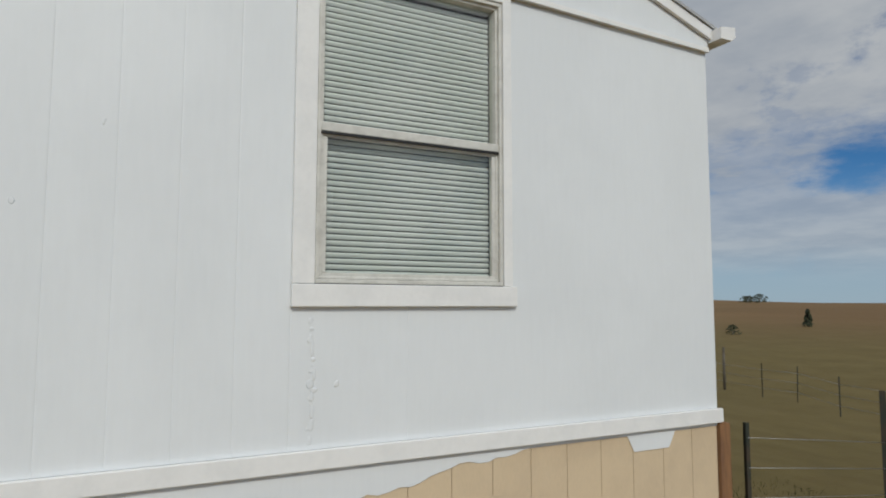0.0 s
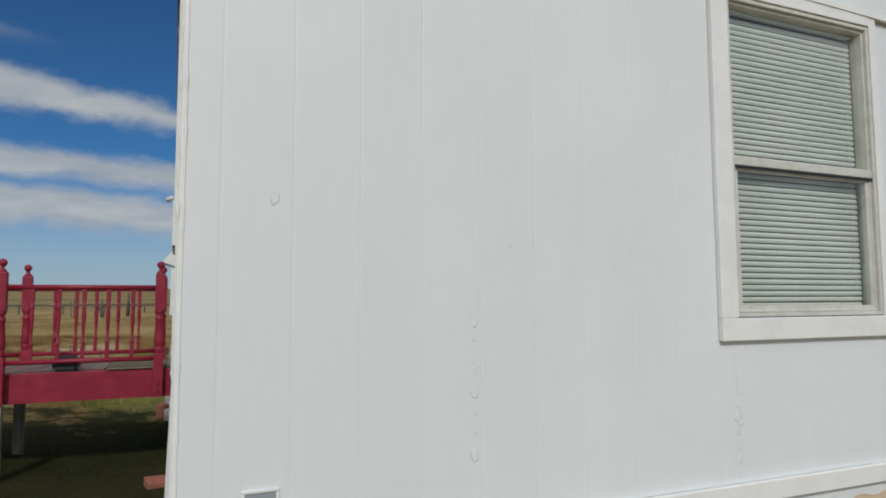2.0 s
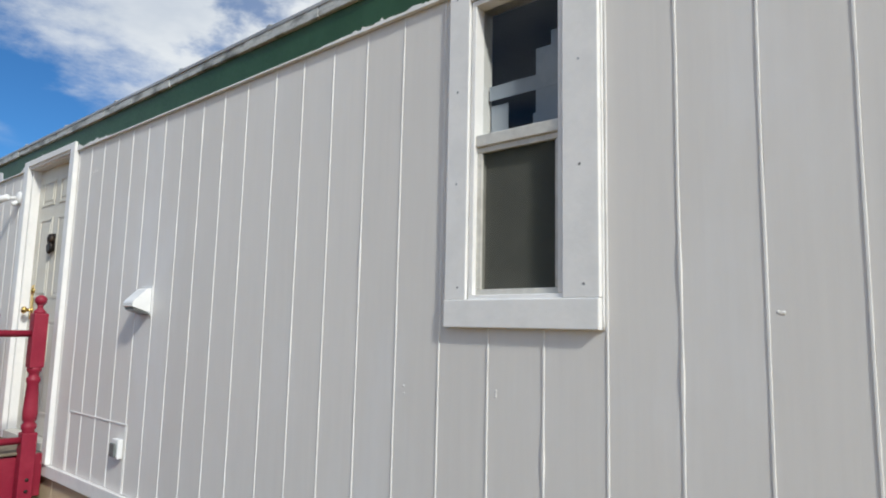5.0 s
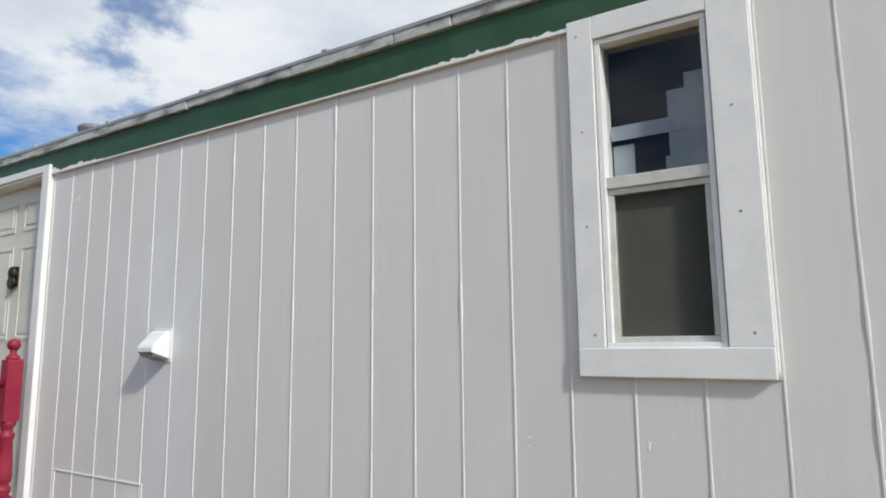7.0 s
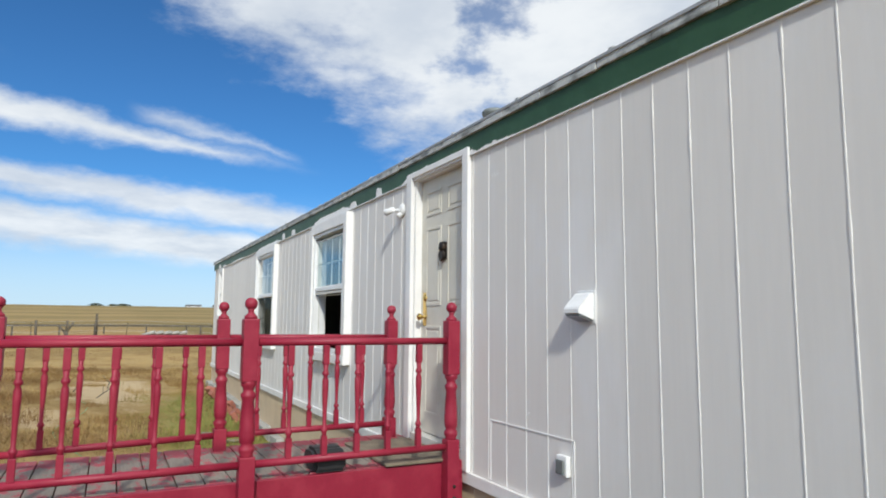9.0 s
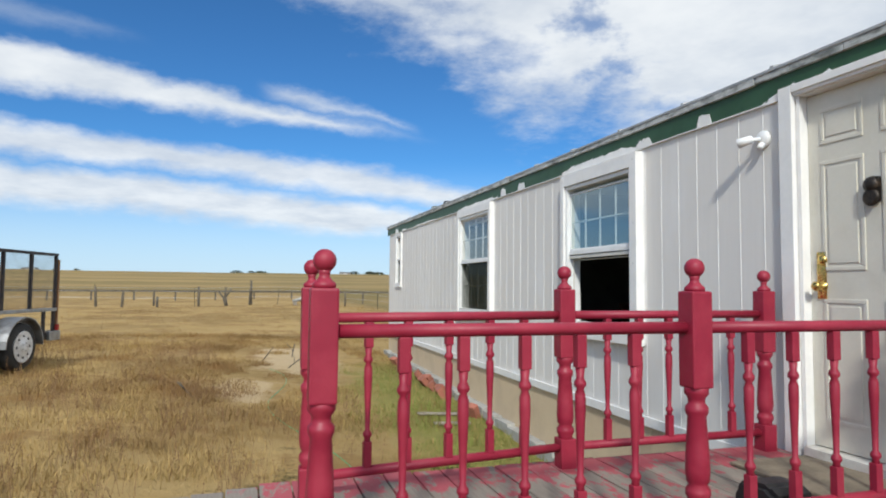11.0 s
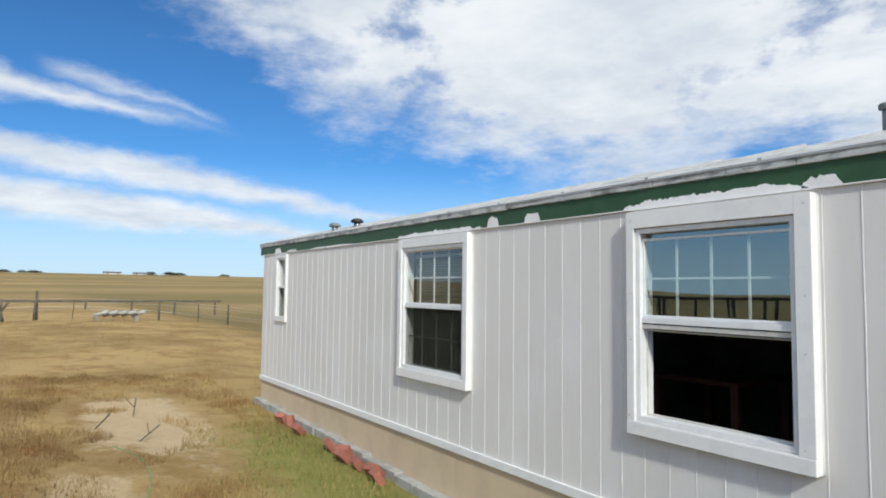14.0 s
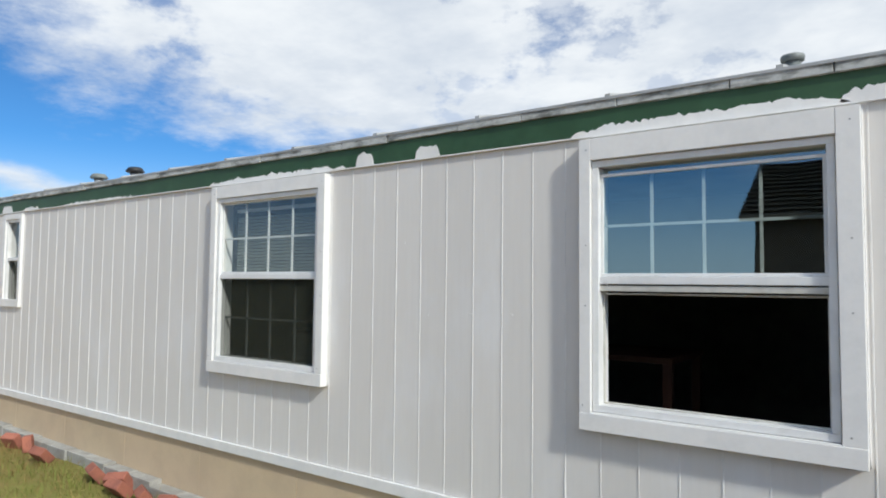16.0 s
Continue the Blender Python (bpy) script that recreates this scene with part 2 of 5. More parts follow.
def planks_material():
    m = bpy.data.materials.new("worn_red_deck_boards")
    m.use_nodes = True
    k = Nodes(m.node_tree)
    place = k.n("ShaderNodeNewGeometry").outputs["Position"]
    wood = k.mix(k.noise(k.scaled(place, (1.2, 14, 14)), 6, 6, 0.6), (0.12, 0.10, 0.08, 1), (0.29, 0.25, 0.21, 1))
    xyz = k.n("ShaderNodeSeparateXYZ")
    k.put(xyz.inputs[0], place)
    # the paint lasts along the two edges where nobody walks
    edge = k.ramp(k.math("ABSOLUTE", k.math("ADD", xyz.outputs[0], 5.37)), 0.28, 0.55, 0.0, 0.13)
    edge = k.math("MULTIPLY", edge, k.ramp(xyz.outputs[1], -3.1, -2.7))
    edge = k.math("ADD", edge, k.ramp(xyz.outputs[1], -3.2, -2.8, -0.07, 0.0))
    left = k.ramp(k.math("ADD", k.noise(k.scaled(place, (1.6, 3.0, 1)), 3.2, 7, 0.72), edge), 0.525, 0.585)
    c = k.mix(left, wood, (0.33, 0.06, 0.075, 1))
    rnd = k.n("ShaderNodeObjectInfo").outputs["Random"]
    c = k.mix(1.0, c, k.math("ADD", k.math("MULTIPLY", rnd, 0.3), 0.85), "MULTIPLY")
    b = k.n("ShaderNodeBsdfPrincipled")
    k.put(b.inputs["Base Color"], c)
    b.inputs["Roughness"].default_value = 0.8
    relief = k.n("ShaderNodeBump")
    relief.inputs["Strength"].default_value, relief.inputs["Distance"].default_value = 0.5, 0.004
    k.put(relief.inputs["Height"], k.noise(k.scaled(place, (1, 12, 12)), 12, 5, 0.6))
    k.put(b.inputs["Normal"], relief.outputs[0])
    k.put(k.n("ShaderNodeOutputMaterial").inputs[0], b.outputs[0])
    return m


DECKBOARD = planks_material()


def glass_material(name, ior, tint=(1, 1, 1), gloss_tint=(1, 1, 1)):
    m = bpy.data.materials.new(name)
    m.use_nodes = True
    k = Nodes(m.node_tree)
    f = k.n("ShaderNodeFresnel")
    f.inputs["IOR"].default_value = ior
    see, shine = k.n("ShaderNodeBsdfTransparent"), k.n("ShaderNodeBsdfGlossy")
    see.inputs[0].default_value = (*tint, 1)
    shine.inputs["Roughness"].default_value = 0.015
    shine.inputs[0].default_value = (*gloss_tint, 1)
    relief = k.n("ShaderNodeBump")
    relief.inputs["Strength"].default_value, relief.inputs["Distance"].default_value = 0.06, 0.01
    k.put(relief.inputs["Height"], k.noise(k.n("ShaderNodeNewGeometry").outputs["Position"], 2.5, 1))
    k.put(shine.inputs["Normal"], relief.outputs[0])
    mx = k.n("ShaderNodeMixShader")
    k.put(mx.inputs[0], f.outputs[0])
    k.put(mx.inputs[1], see.outputs[0])
    k.put(mx.inputs[2], shine.outputs[0])
    k.put(k.n("ShaderNodeOutputMaterial").inputs[0], mx.outputs[0])
    return m


GLASS = glass_material("window_glass", 2.0, (0.82, 0.86, 0.85))
# gloss strengthened and tinted, so the reflected sky's blue is put into its colour
SKY_TINT_GLASS = glass_material("sky_tinted_window_glass", 3.3, (0.62, 0.68, 0.68), (0.78, 0.95, 1.0))
END_GLASS = glass_material("old_window_glass", 1.6, (0.86, 0.9, 0.87))
PLAIN_GLASS = glass_material("thin_window_glass", 1.45, (0.8, 0.82, 0.82))


def screen_material():
    """Woven insect screen: half of it open, half dull grey thread."""
    m = bpy.data.materials.new("insect_screen")
    m.use_nodes = True
    k = Nodes(m.node_tree)
    see, thread = k.n("ShaderNodeBsdfTransparent"), k.n("ShaderNodeBsdfDiffuse")
    see.inputs[0].default_value = (0.75, 0.76, 0.75, 1)
    place = k.n("ShaderNodeNewGeometry").outputs["Position"]
    k.put(thread.inputs[0], k.mix(k.noise(place, 4.0, 4), (0.038, 0.044, 0.034, 1), (0.055, 0.06, 0.048, 1)))
    mx = k.n("ShaderNodeMixShader")
    mx.inputs[0].default_value = 0.55
    k.put(mx.inputs[1], see.outputs[0])
    k.put(mx.inputs[2], thread.outputs[0])
    k.put(k.n("ShaderNodeOutputMaterial").inputs[0], mx.outputs[0])
    return m


SCREEN = screen_material()


def grass_ground():
    m = bpy.data.materials.new("dry_prairie")
    m.use_nodes = True
    k = Nodes(m.node_tree)
    place = k.n("ShaderNodeNewGeometry").outputs["Position"]
    big = k.ramp(k.noise(place, 0.33, 6, 0.65), 0.40, 0.62)
    c = k.mix(big, (0.40, 0.275, 0.115, 1), (0.245, 0.16, 0.063, 1))
    tuft = k.ramp(k.noise(place, 2.2, 6, 0.65), 0.35, 0.7)
    c = k.mix(k.math("MULTIPLY", tuft, 0.7), c, (0.37, 0.268, 0.125, 1))
    rust = k.ramp(k.noise(place, 1.1, 7, 0.7), 0.50, 0.62)
    c = k.mix(k.math("MULTIPLY", rust, 0.6), c, (0.215, 0.115, 0.042, 1))
    # bare dirt by the far end of the house
    xyz = k.n("ShaderNodeSeparateXYZ")
    k.put(xyz.inputs[0], place)
    px, py = xyz.outputs[0], xyz.outputs[1]

    def spot(cx, cy, rx, ry, edge=0.5):
        dx, dy = k.math("DIVIDE", k.math("SUBTRACT", px, cx), rx), k.math("DIVIDE", k.math("SUBTRACT", py, cy), ry)
        rad = k.math("SQRT", k.math("ADD", k.math("MULTIPLY", dx, dx), k.math("MULTIPLY", dy, dy)))
        rad = k.math("ADD", rad, k.math("MULTIPLY", k.math("SUBTRACT", k.noise(place, 1.3, 8, 0.78), 0.5), 2.4))
        return k.ramp(rad, 1.0 - edge * 0.6, 1.0 + edge * 0.6, 1.0, 0.0)

    soil = k.mix(k.noise(place, 7, 5, 0.7), (0.42, 0.31, 0.18, 1), (0.60, 0.47, 0.30, 1))
    c = k.mix(k.math("MULTIPLY", spot(-15.9, -2.0, 2.3, 0.8, 0.35), 0.85), c, soil)
    c = k.mix(k.math("MULTIPLY", spot(-12.4, -3.0, 0.8, 0.38, 0.35), 0.7), c, soil)
    green = k.mix(k.noise(place, 5, 5, 0.7), (0.13, 0.165, 0.035, 1), (0.30, 0.275, 0.09, 1))
    c = k.mix(k.math("MULTIPLY", spot(-10.8, -0.5, 4.6, 0.75, 0.7), 0.8), c, green)
    # ground by the deck: dark green, with the shade under the deck painted in
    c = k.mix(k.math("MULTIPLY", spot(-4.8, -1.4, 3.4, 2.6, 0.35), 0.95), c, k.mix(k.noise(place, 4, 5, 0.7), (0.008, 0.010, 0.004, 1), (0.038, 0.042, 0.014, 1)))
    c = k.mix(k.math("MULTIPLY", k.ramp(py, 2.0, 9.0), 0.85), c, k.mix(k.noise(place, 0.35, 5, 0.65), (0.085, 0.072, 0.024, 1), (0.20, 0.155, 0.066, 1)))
    # bands of other crops far away
    dist = k.vec("LENGTH", place)
    far = k.ramp(dist, 42, 130)
    streaks = k.noise(k.scaled(place, (0.02, 0.004, 1)), 1.0, 4, 0.5)
    fields = k.mix(k.ramp(streaks, 0.4, 0.6), (0.30, 0.215, 0.098, 1), (0.20, 0.155, 0.066, 1))
    north = k.ramp(k.math("DIVIDE", py, dist), 0.5, 0.85)
    fields = k.mix(k.math("MULTIPLY", north, 0.8), fields, (0.20, 0.115, 0.06, 1))
    c = k.mix(k.math("MULTIPLY", far, 0.85), c, fields)
    track = k.math("ABSOLUTE", k.math("ADD", k.math("ADD", px, 62.0), k.math("MULTIPLY", k.noise(place, 0.03, 2), 9.0)))
    c = k.mix(k.math("MULTIPLY", k.ramp(track, 0.5, 1.3, 0.7, 0.0), k.ramp(py, 5.0, 25.0, 1.0, 0.0)), c, (0.52, 0.44, 0.32, 1))
    b = k.n("ShaderNodeBsdfPrincipled")
    k.put(b.inputs["Base Color"], c)
    b.inputs["Roughness"].default_value = 0.95
    b.inputs["Specular IOR Level"].default_value = 0.1
    relief = k.n("ShaderNodeBump")
    relief.inputs["Strength"].default_value, relief.inputs["Distance"].default_value = 0.9, 0.06
    k.put(relief.inputs["Height"], k.noise(place, 9, 7, 0.7))
    k.put(b.inputs["Normal"], relief.outputs[0])
    k.put(k.n("ShaderNodeOutputMaterial").inputs[0], b.outputs[0])
    return m


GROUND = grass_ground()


def blade_material():
    m = bpy.data.materials.new("dry_grass_blades")
    m.use_nodes = True
    k = Nodes(m.node_tree)
    geo = k.n("ShaderNodeNewGeometry")
    place = geo.outputs["Position"]
    rnd = geo.outputs["Random Per Island"]
    c = k.mix(rnd, (0.45, 0.32, 0.13, 1), (0.25, 0.165, 0.064, 1))
    c = k.mix(k.ramp(k.noise(place, 0.33, 6, 0.65), 0.44, 0.62), c, (0.195, 0.118, 0.048, 1))
    rust = k.ramp(k.noise(place, 1.1, 7, 0.7), 0.50, 0.62)
    c = k.mix(k.math("MULTIPLY", rust, 0.65), c, (0.24, 0.125, 0.045, 1))
    xyz = k.n("ShaderNodeSeparateXYZ")
    k.put(xyz.inputs[0], place)
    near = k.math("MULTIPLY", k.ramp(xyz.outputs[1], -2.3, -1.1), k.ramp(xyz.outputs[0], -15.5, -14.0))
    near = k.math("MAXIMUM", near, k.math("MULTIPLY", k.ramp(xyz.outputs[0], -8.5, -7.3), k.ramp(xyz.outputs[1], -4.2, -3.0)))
    # blades by the deck: dark green, darkened further for the deck's shade
    deck_green_shade = k.math("MULTIPLY", k.ramp(xyz.outputs[0], -8.5, -7.3), k.ramp(xyz.outputs[1], -4.2, -3.0))
    c = k.mix(k.math("MAXIMUM", k.math("MULTIPLY", near, k.ramp(rnd, 0.0, 0.6)), deck_green_shade), c, k.mix(k.ramp(xyz.outputs[0], -8.5, -7.3), (0.20, 0.225, 0.055, 1), (0.022, 0.028, 0.008, 1)))
    b = k.n("ShaderNodeBsdfPrincipled")
    k.put(b.inputs["Base Color"], c)
    b.inputs["Roughness"].default_value = 0.8
    b.inputs["Specular IOR Level"].default_value = 0.15
    k.put(k.n("ShaderNodeOutputMaterial").inputs[0], b.outputs[0])
    return m


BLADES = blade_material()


# ---- mesh helpers ----
def box(bm, x0, y0, z0, x1, y1, z1, bevel=0.0):
    r = bmesh.ops.create_cube(bm, size=1.0)
    for v in r["verts"]:
        v.co = Vector((x0 + (v.co.x + 0.5) * (x1 - x0), y0 + (v.co.y + 0.5) * (y1 - y0), z0 + (v.co.z + 0.5) * (z1 - z0)))
    if bevel:
        edges = list({e for v in r["verts"] for e in v.link_edges})
        bmesh.ops.bevel(bm, geom=edges, offset=bevel, segments=2, affect="EDGES", profile=0.6)
    return bm


def boxed(x0, y0, z0, x1, y1, z1, bevel=0.0):
    return box(bmesh.new(), x0, y0, z0, x1, y1, z1, bevel)


def lathe(profile, segments=16, bm=None, m=None):
    """Turns rows of (radius, height) round the z axis."""
    bm = bm or bmesh.new()
    rings = []
    for r, z in profile:
        ring = [bm.verts.new((r * math.cos(2 * math.pi * i / segments), r * math.sin(2 * math.pi * i / segments), z)) for i in range(segments)]
        rings.append(ring)
    for a, b in zip(rings, rings[1:]):
        for i in range(segments):
            f = bm.faces.new((a[i], a[(i + 1) % segments], b[(i + 1) % segments], b[i]))
            f.smooth = True
    bm.faces.new(list(reversed(rings[0])))
    bm.faces.new(rings[-1])
    if m is not None:
        bmesh.ops.transform(bm, matrix=m, verts=[v for ring in rings for v in ring])
    return bm


def rod(bm, a, b, radius, segments=8):
    a, b = Vector(a), Vector(b)
    turn = (b - a).to_track_quat("Z", "Y").to_matrix().to_4x4()
    return lathe([(radius, 0), (radius, (b - a).length)], segments, bm, Matrix.Translation(a) @ turn)


def prism(bm, points, axis, lo, hi):
    """A flat outline swept along an axis: 'x', 'y' or 'z'."""
    def place(p, w):
        return {"x": (w, p[0], p[1]), "y": (p[0], w, p[1]), "z": (p[0], p[1], w)}[axis]
    a = [bm.verts.new(place(p, lo)) for p in points]
    b = [bm.verts.new(place(p, hi)) for p in points]
    n = len(points)
    for i in range(n):
        bm.faces.new((a[i], a[(i + 1) % n], b[(i + 1) % n], b[i]))
    bm.faces.new(list(reversed(a)))
    bm.faces.new(b)
    bmesh.ops.recalc_face_normals(bm, faces=bm.faces[:])
    return bm


def finish(name, bm, material):
    me = bpy.data.meshes.new(name)
    bm.to_mesh(me)
    bm.free()
    me.materials.append(material)
    return me


def part(name, bm, material, parent, label=""):
    ob = new(name, finish(name, bm, material))
    ob.parent = parent
    return tagged(ob, label)


def thing(name, at, label, category, group="", kind="", turn=0.0):
    ob = new(name)
    ob.matrix_world = pose(*at, 0, 0, turn)
    ob.empty_display_size = 0.1
    return tagged(ob, label, category, group, kind)


def structure(name, bm, material, label, category=""):
    return tagged(new(name, finish(name, bm, material)), label, category, kind="structure")


def cells(bm, u, z, holes, lay):
    """Boxes that fill the rectangle u x z but for the holes; lay turns (u0, z0, u1, z1) into a box."""
    us = sorted({*u, *[h[0] for h in holes], *[h[2] for h in holes]})
    zs = sorted({*z, *[h[1] for h in holes], *[h[3] for h in holes]})
    for a, b in zip(us, us[1:]):
        start = None
        for c, d in zip(zs, zs[1:]):
            inside = any(h[0] <= (a + b) / 2 <= h[2] and h[1] <= (c + d) / 2 <= h[3] for h in holes)
            if not inside and start is None:
                start = c
            if inside and start is not None:
                lay(bm, a, start, b, c)
                start = None
        if start is not None:
            lay(bm, a, start, b, zs[-1])


def smooth(a, b, x):
    t = min(max((x - a) / (b - a), 0), 1)
    return t * t * (3 - 2 * t)


# ---- ground ----
FOOT = ((-60, 0.75), (-30, 0.7), (-20, 0.42), (-16.8, 0.36), (-13.7, 0.33), (-12, 0.25), (-8, 0.10), (-5, -0.04), (0, -0.12), (60, -0.2))


def foot(x):
    for (a, p), (b, q) in zip(FOOT, FOOT[1:]):
        if x <= b:
            return p + (q - p) * smooth(a, b, max(x, a))
    return FOOT[-1][1]


def ground_height(x, y):
    z = foot(x)
    if y < 0:
        z += (0.58 - z) * smooth(0.4, 6.5, -y) * (1 - 0.4 * smooth(-3, 8, x))
    r = math.hypot(x + 6, y)
    if y > -2:
        z -= 2.6 * smooth(-1, 27, y) * (1 - smooth(60, 200, r))
    west = smooth(0.5, 0.93, (-x - 6) / max(r, 1))
    z += smooth(50, 640, r) * (1.2 + 10.6 * west)
    z += 0.05 * noise.noise((x * 0.35, y * 0.35, 0)) * smooth(0.5, 4, abs(y)) * (1 + smooth(30, 300, r) * 10)
    return z


def build_ground():
    bm = bmesh.new()
    radii = [0.0] + [0.35 * 1.052 ** i + 0.12 * i for i in range(170)]
    radii = [r for r in radii if r < 4300] + [4300]
    count = 150
    last = None
    for r in radii:
        ring = []
        for i in range(count):
            a = 2 * math.pi * i / count
            x, y = -7 + r * math.cos(a), -2.5 + r * math.sin(a)
            ring.append(bm.verts.new((x, y, ground_height(x, y))))
        if last:
            for i in range(count):
                f = bm.faces.new((last[i], ring[i], ring[(i + 1) % count], last[(i + 1) % count]))
                f.smooth = True
        last = ring
    bmesh.ops.remove_doubles(bm, verts=bm.verts[:], dist=1e-5)
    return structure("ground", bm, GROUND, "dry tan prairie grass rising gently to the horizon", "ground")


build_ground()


def build_grass(name, label, n, xr, yr, high, keep):
    rng = np.random.default_rng(5 + n)
    x, y = rng.uniform(*xr, n), rng.uniform(*yr, n)
    ok = np.array([keep(a, b) for a, b in zip(x, y)])
    x, y = x[ok], y[ok]
    n = len(x)
    clump = np.array([noise.noise((a * 1.3, b * 1.3, 3)) for a, b in zip(x, y)])
    fine = np.array([noise.noise((a * 3.1, b * 3.1, 9)) for a, b in zip(x, y)])
    h = high * (0.3 + 1.1 * rng.random(n) ** 2) * np.clip(0.9 + 0.8 * clump + 1.0 * fine, 0.3, 2.6)
    z = np.array([ground_height(a, b) for a, b in zip(x, y)]) - 0.01
    a = rng.uniform(0, 2 * math.pi, n)
    w = 0.0018 + 0.0028 * rng.random(n)
    lean = rng.normal(0, 0.8, n) * h
    ca, sa = np.cos(a), np.sin(a)
    verts = np.empty((n, 5, 3))
    for j, (side, up_, out) in enumerate(((-1, 0, 0), (1, 0, 0), (0.7, 0.6, 0.4), (-0.7, 0.6, 0.4), (0, 1, 1))):
        verts[:, j, 0] = x + ca * w * side - sa * lean * out
        verts[:, j, 1] = y + sa * w * side + ca * lean * out
        verts[:, j, 2] = z + h * up_
    base = np.arange(n) * 5
    faces = [f for b in base.tolist() for f in ((b, b + 1, b + 2, b + 3), (b + 3, b + 2, b + 4))]
    me = bpy.data.meshes.new(name)
    me.from_pydata(verts.reshape(-1, 3).tolist(), [], faces)
    me.materials.append(BLADES)
    return tagged(new(name, me), label, "grass", kind="stuff")


def grows(x, y):
    if -5.95 < x < -4.75 and -4.9 < y < 0:
        return random.random() < 0.2
    if x > -8.2 and y > -4:
        return random.random() < 0.03
    d = min(((x + 15.9) / 2.9) ** 2 + ((y + 2.0) / 1.1) ** 2, ((x + 12.4) / 1.1) ** 2 + ((y + 3.0) / 0.5) ** 2)
    if d < 1.3 and noise.noise((x * 1.1, y * 1.1, 7)) < 0.15:
        return False
    if -1.2 < y and -15 < x:
        return random.random() < 0.75
    return noise.noise((x * 0.6, y * 0.6, 11)) * 1.2 + random.random() > 0.28


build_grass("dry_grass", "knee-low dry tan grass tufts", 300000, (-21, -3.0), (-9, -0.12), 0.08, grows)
build_grass("far_dry_grass", "dry tan grass on the open field", 40000, (-42, -17), (-20, 7), 0.12, lambda x, y: noise.noise((x * 0.2, y * 0.2, 4)) + random.random() > 0.3)
build_grass("near_grass", "short dry grass beside the end wall", 14000, (-3, 3.5), (-4, 9), 0.08, lambda x, y: not (-0.1 > x > -17 and -0.05 < y < 4.4))


# ---- the house: a single-wide manufactured home ----
LEN, WID, BAND, TOP = 16.82, 4.30, 0.784, 2.965
# openings of the long wall: x0, z0, x1, z1
BATH = (-1.396, 1.885, -1.040, 2.915)
DOOR = (-5.775, 0.93, -4.925, 2.985)
BIG = (-8.485, 1.492, -7.360, 2.828)
MID = (-11.785, 1.512, -10.578, 2.848)
SLIM = (-16.055, 1.885, -15.67, 2.885)
SOUTH = (BATH, DOOR, BIG, MID, SLIM)
END = (2.052, 1.50, 2.928, 2.83)   # y0, z0, y1, z1

bm = bmesh.new()
cells(bm, (-LEN, -0.012), (BAND - 0.02, 3.13), SOUTH, lambda b, a, c, d, e: box(b, a, 0.010, c, d, 0.11, e))
wall_south = structure("wall_south", bm, GROOVE, "long side wall of painted grooved siding", "wall")
bm = bmesh.new()
cells(bm, (0.11, WID - 0.1), (BAND - 0.02, 2.93), (END,), lambda b, a, c, d, e: box(b, -0.11, a, c, -0.004, d, e))
wall_east = structure("wall_east", bm, END_WHITE, "white painted end wall of the home", "wall")
structure("wall_north", boxed(-LEN, WID - 0.1, BAND - 0.02, -0.004, WID, 2.96), END_WHITE, "white painted back wall", "wall")
structure("wall_west", boxed(-LEN, 0.11, BAND - 0.02, -LEN + 0.1, WID - 0.1, 2.96), END_WHITE, "white painted far end wall", "wall")
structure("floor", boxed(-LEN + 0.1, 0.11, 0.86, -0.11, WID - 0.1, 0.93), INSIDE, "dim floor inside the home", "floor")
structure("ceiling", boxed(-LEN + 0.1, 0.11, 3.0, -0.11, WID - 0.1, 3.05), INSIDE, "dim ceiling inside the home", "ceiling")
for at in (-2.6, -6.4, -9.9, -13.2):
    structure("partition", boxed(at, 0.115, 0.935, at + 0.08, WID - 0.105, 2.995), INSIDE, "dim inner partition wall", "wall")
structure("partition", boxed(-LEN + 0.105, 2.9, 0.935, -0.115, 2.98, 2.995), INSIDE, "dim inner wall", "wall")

# gables, roof and its edges
for name, x0, x1, m in (("gable", -0.09, 0.012, END_WHITE), ("gable", -LEN, -LEN + 0.1, END_WHITE)):
    bm = bmesh.new()
    prism(bm, [(0.0, 2.945), (WID, 2.845), (WID + 0.01, 2.955), (2.15, 3.665), (-0.012, 3.14)], "x", x0, x1)
    structure(name, bm, m, "white painted gable under the roof", "wall")
bm = bmesh.new()
prism(bm, [(-0.005, 2.972), (WID, 2.868), (WID, 2.842), (-0.005, 2.945)], "x", 0.014, 0.026)
structure("trim", bm, TRIM, "white strip across the foot of the gable", "trim")
bm = bmesh.new()
prism(bm, [(WID + 0.02, 2.975), (2.15, 3.70), (2.15, 3.64), (WID + 0.02, 2.915)], "x", 0.014, 0.034)
prism(bm, [(-0.04, 3.172), (2.15, 3.70), (2.15, 3.64), (-0.04, 3.10)], "x", 0.0141, 0.034)
structure("trim", bm, TRIM, "white rake board along the gable", "trim")
bm = bmesh.new()
prism(bm, [(-0.04, 3.156), (-0.04, 3.172), (2.15, 3.712), (WID + 0.06, 2.985), (WID + 0.06, 2.968), (2.15, 3.69)], "x", -LEN - 0.16, 0.045)
roof = structure("roof", bm, ROOF, "low pitched grey metal roof", "roof")
for i in range(21):
    x = -LEN + 0.1 + i * 0.83
    b = bmesh.new()
    prism(b, [(-0.03, 3.175), (-0.03, 3.19), (2.15, 3.732), (2.15, 3.711)], "x", x, x + 0.03)
    part("roof_seam", b, ROOF, roof)
bm = bmesh.new()
prism(bm, [(-0.016, 2.972), (-0.016, 3.112), (0.008, 3.112), (0.008, 2.972)], "x", -LEN - 0.14, 0.012)
fascia = structure("fascia", bm, GREEN, "dark green fascia board with slopped white paint", "trim")
rng = random.Random(4)
bm = bmesh.new()
x = -LEN - 0.15
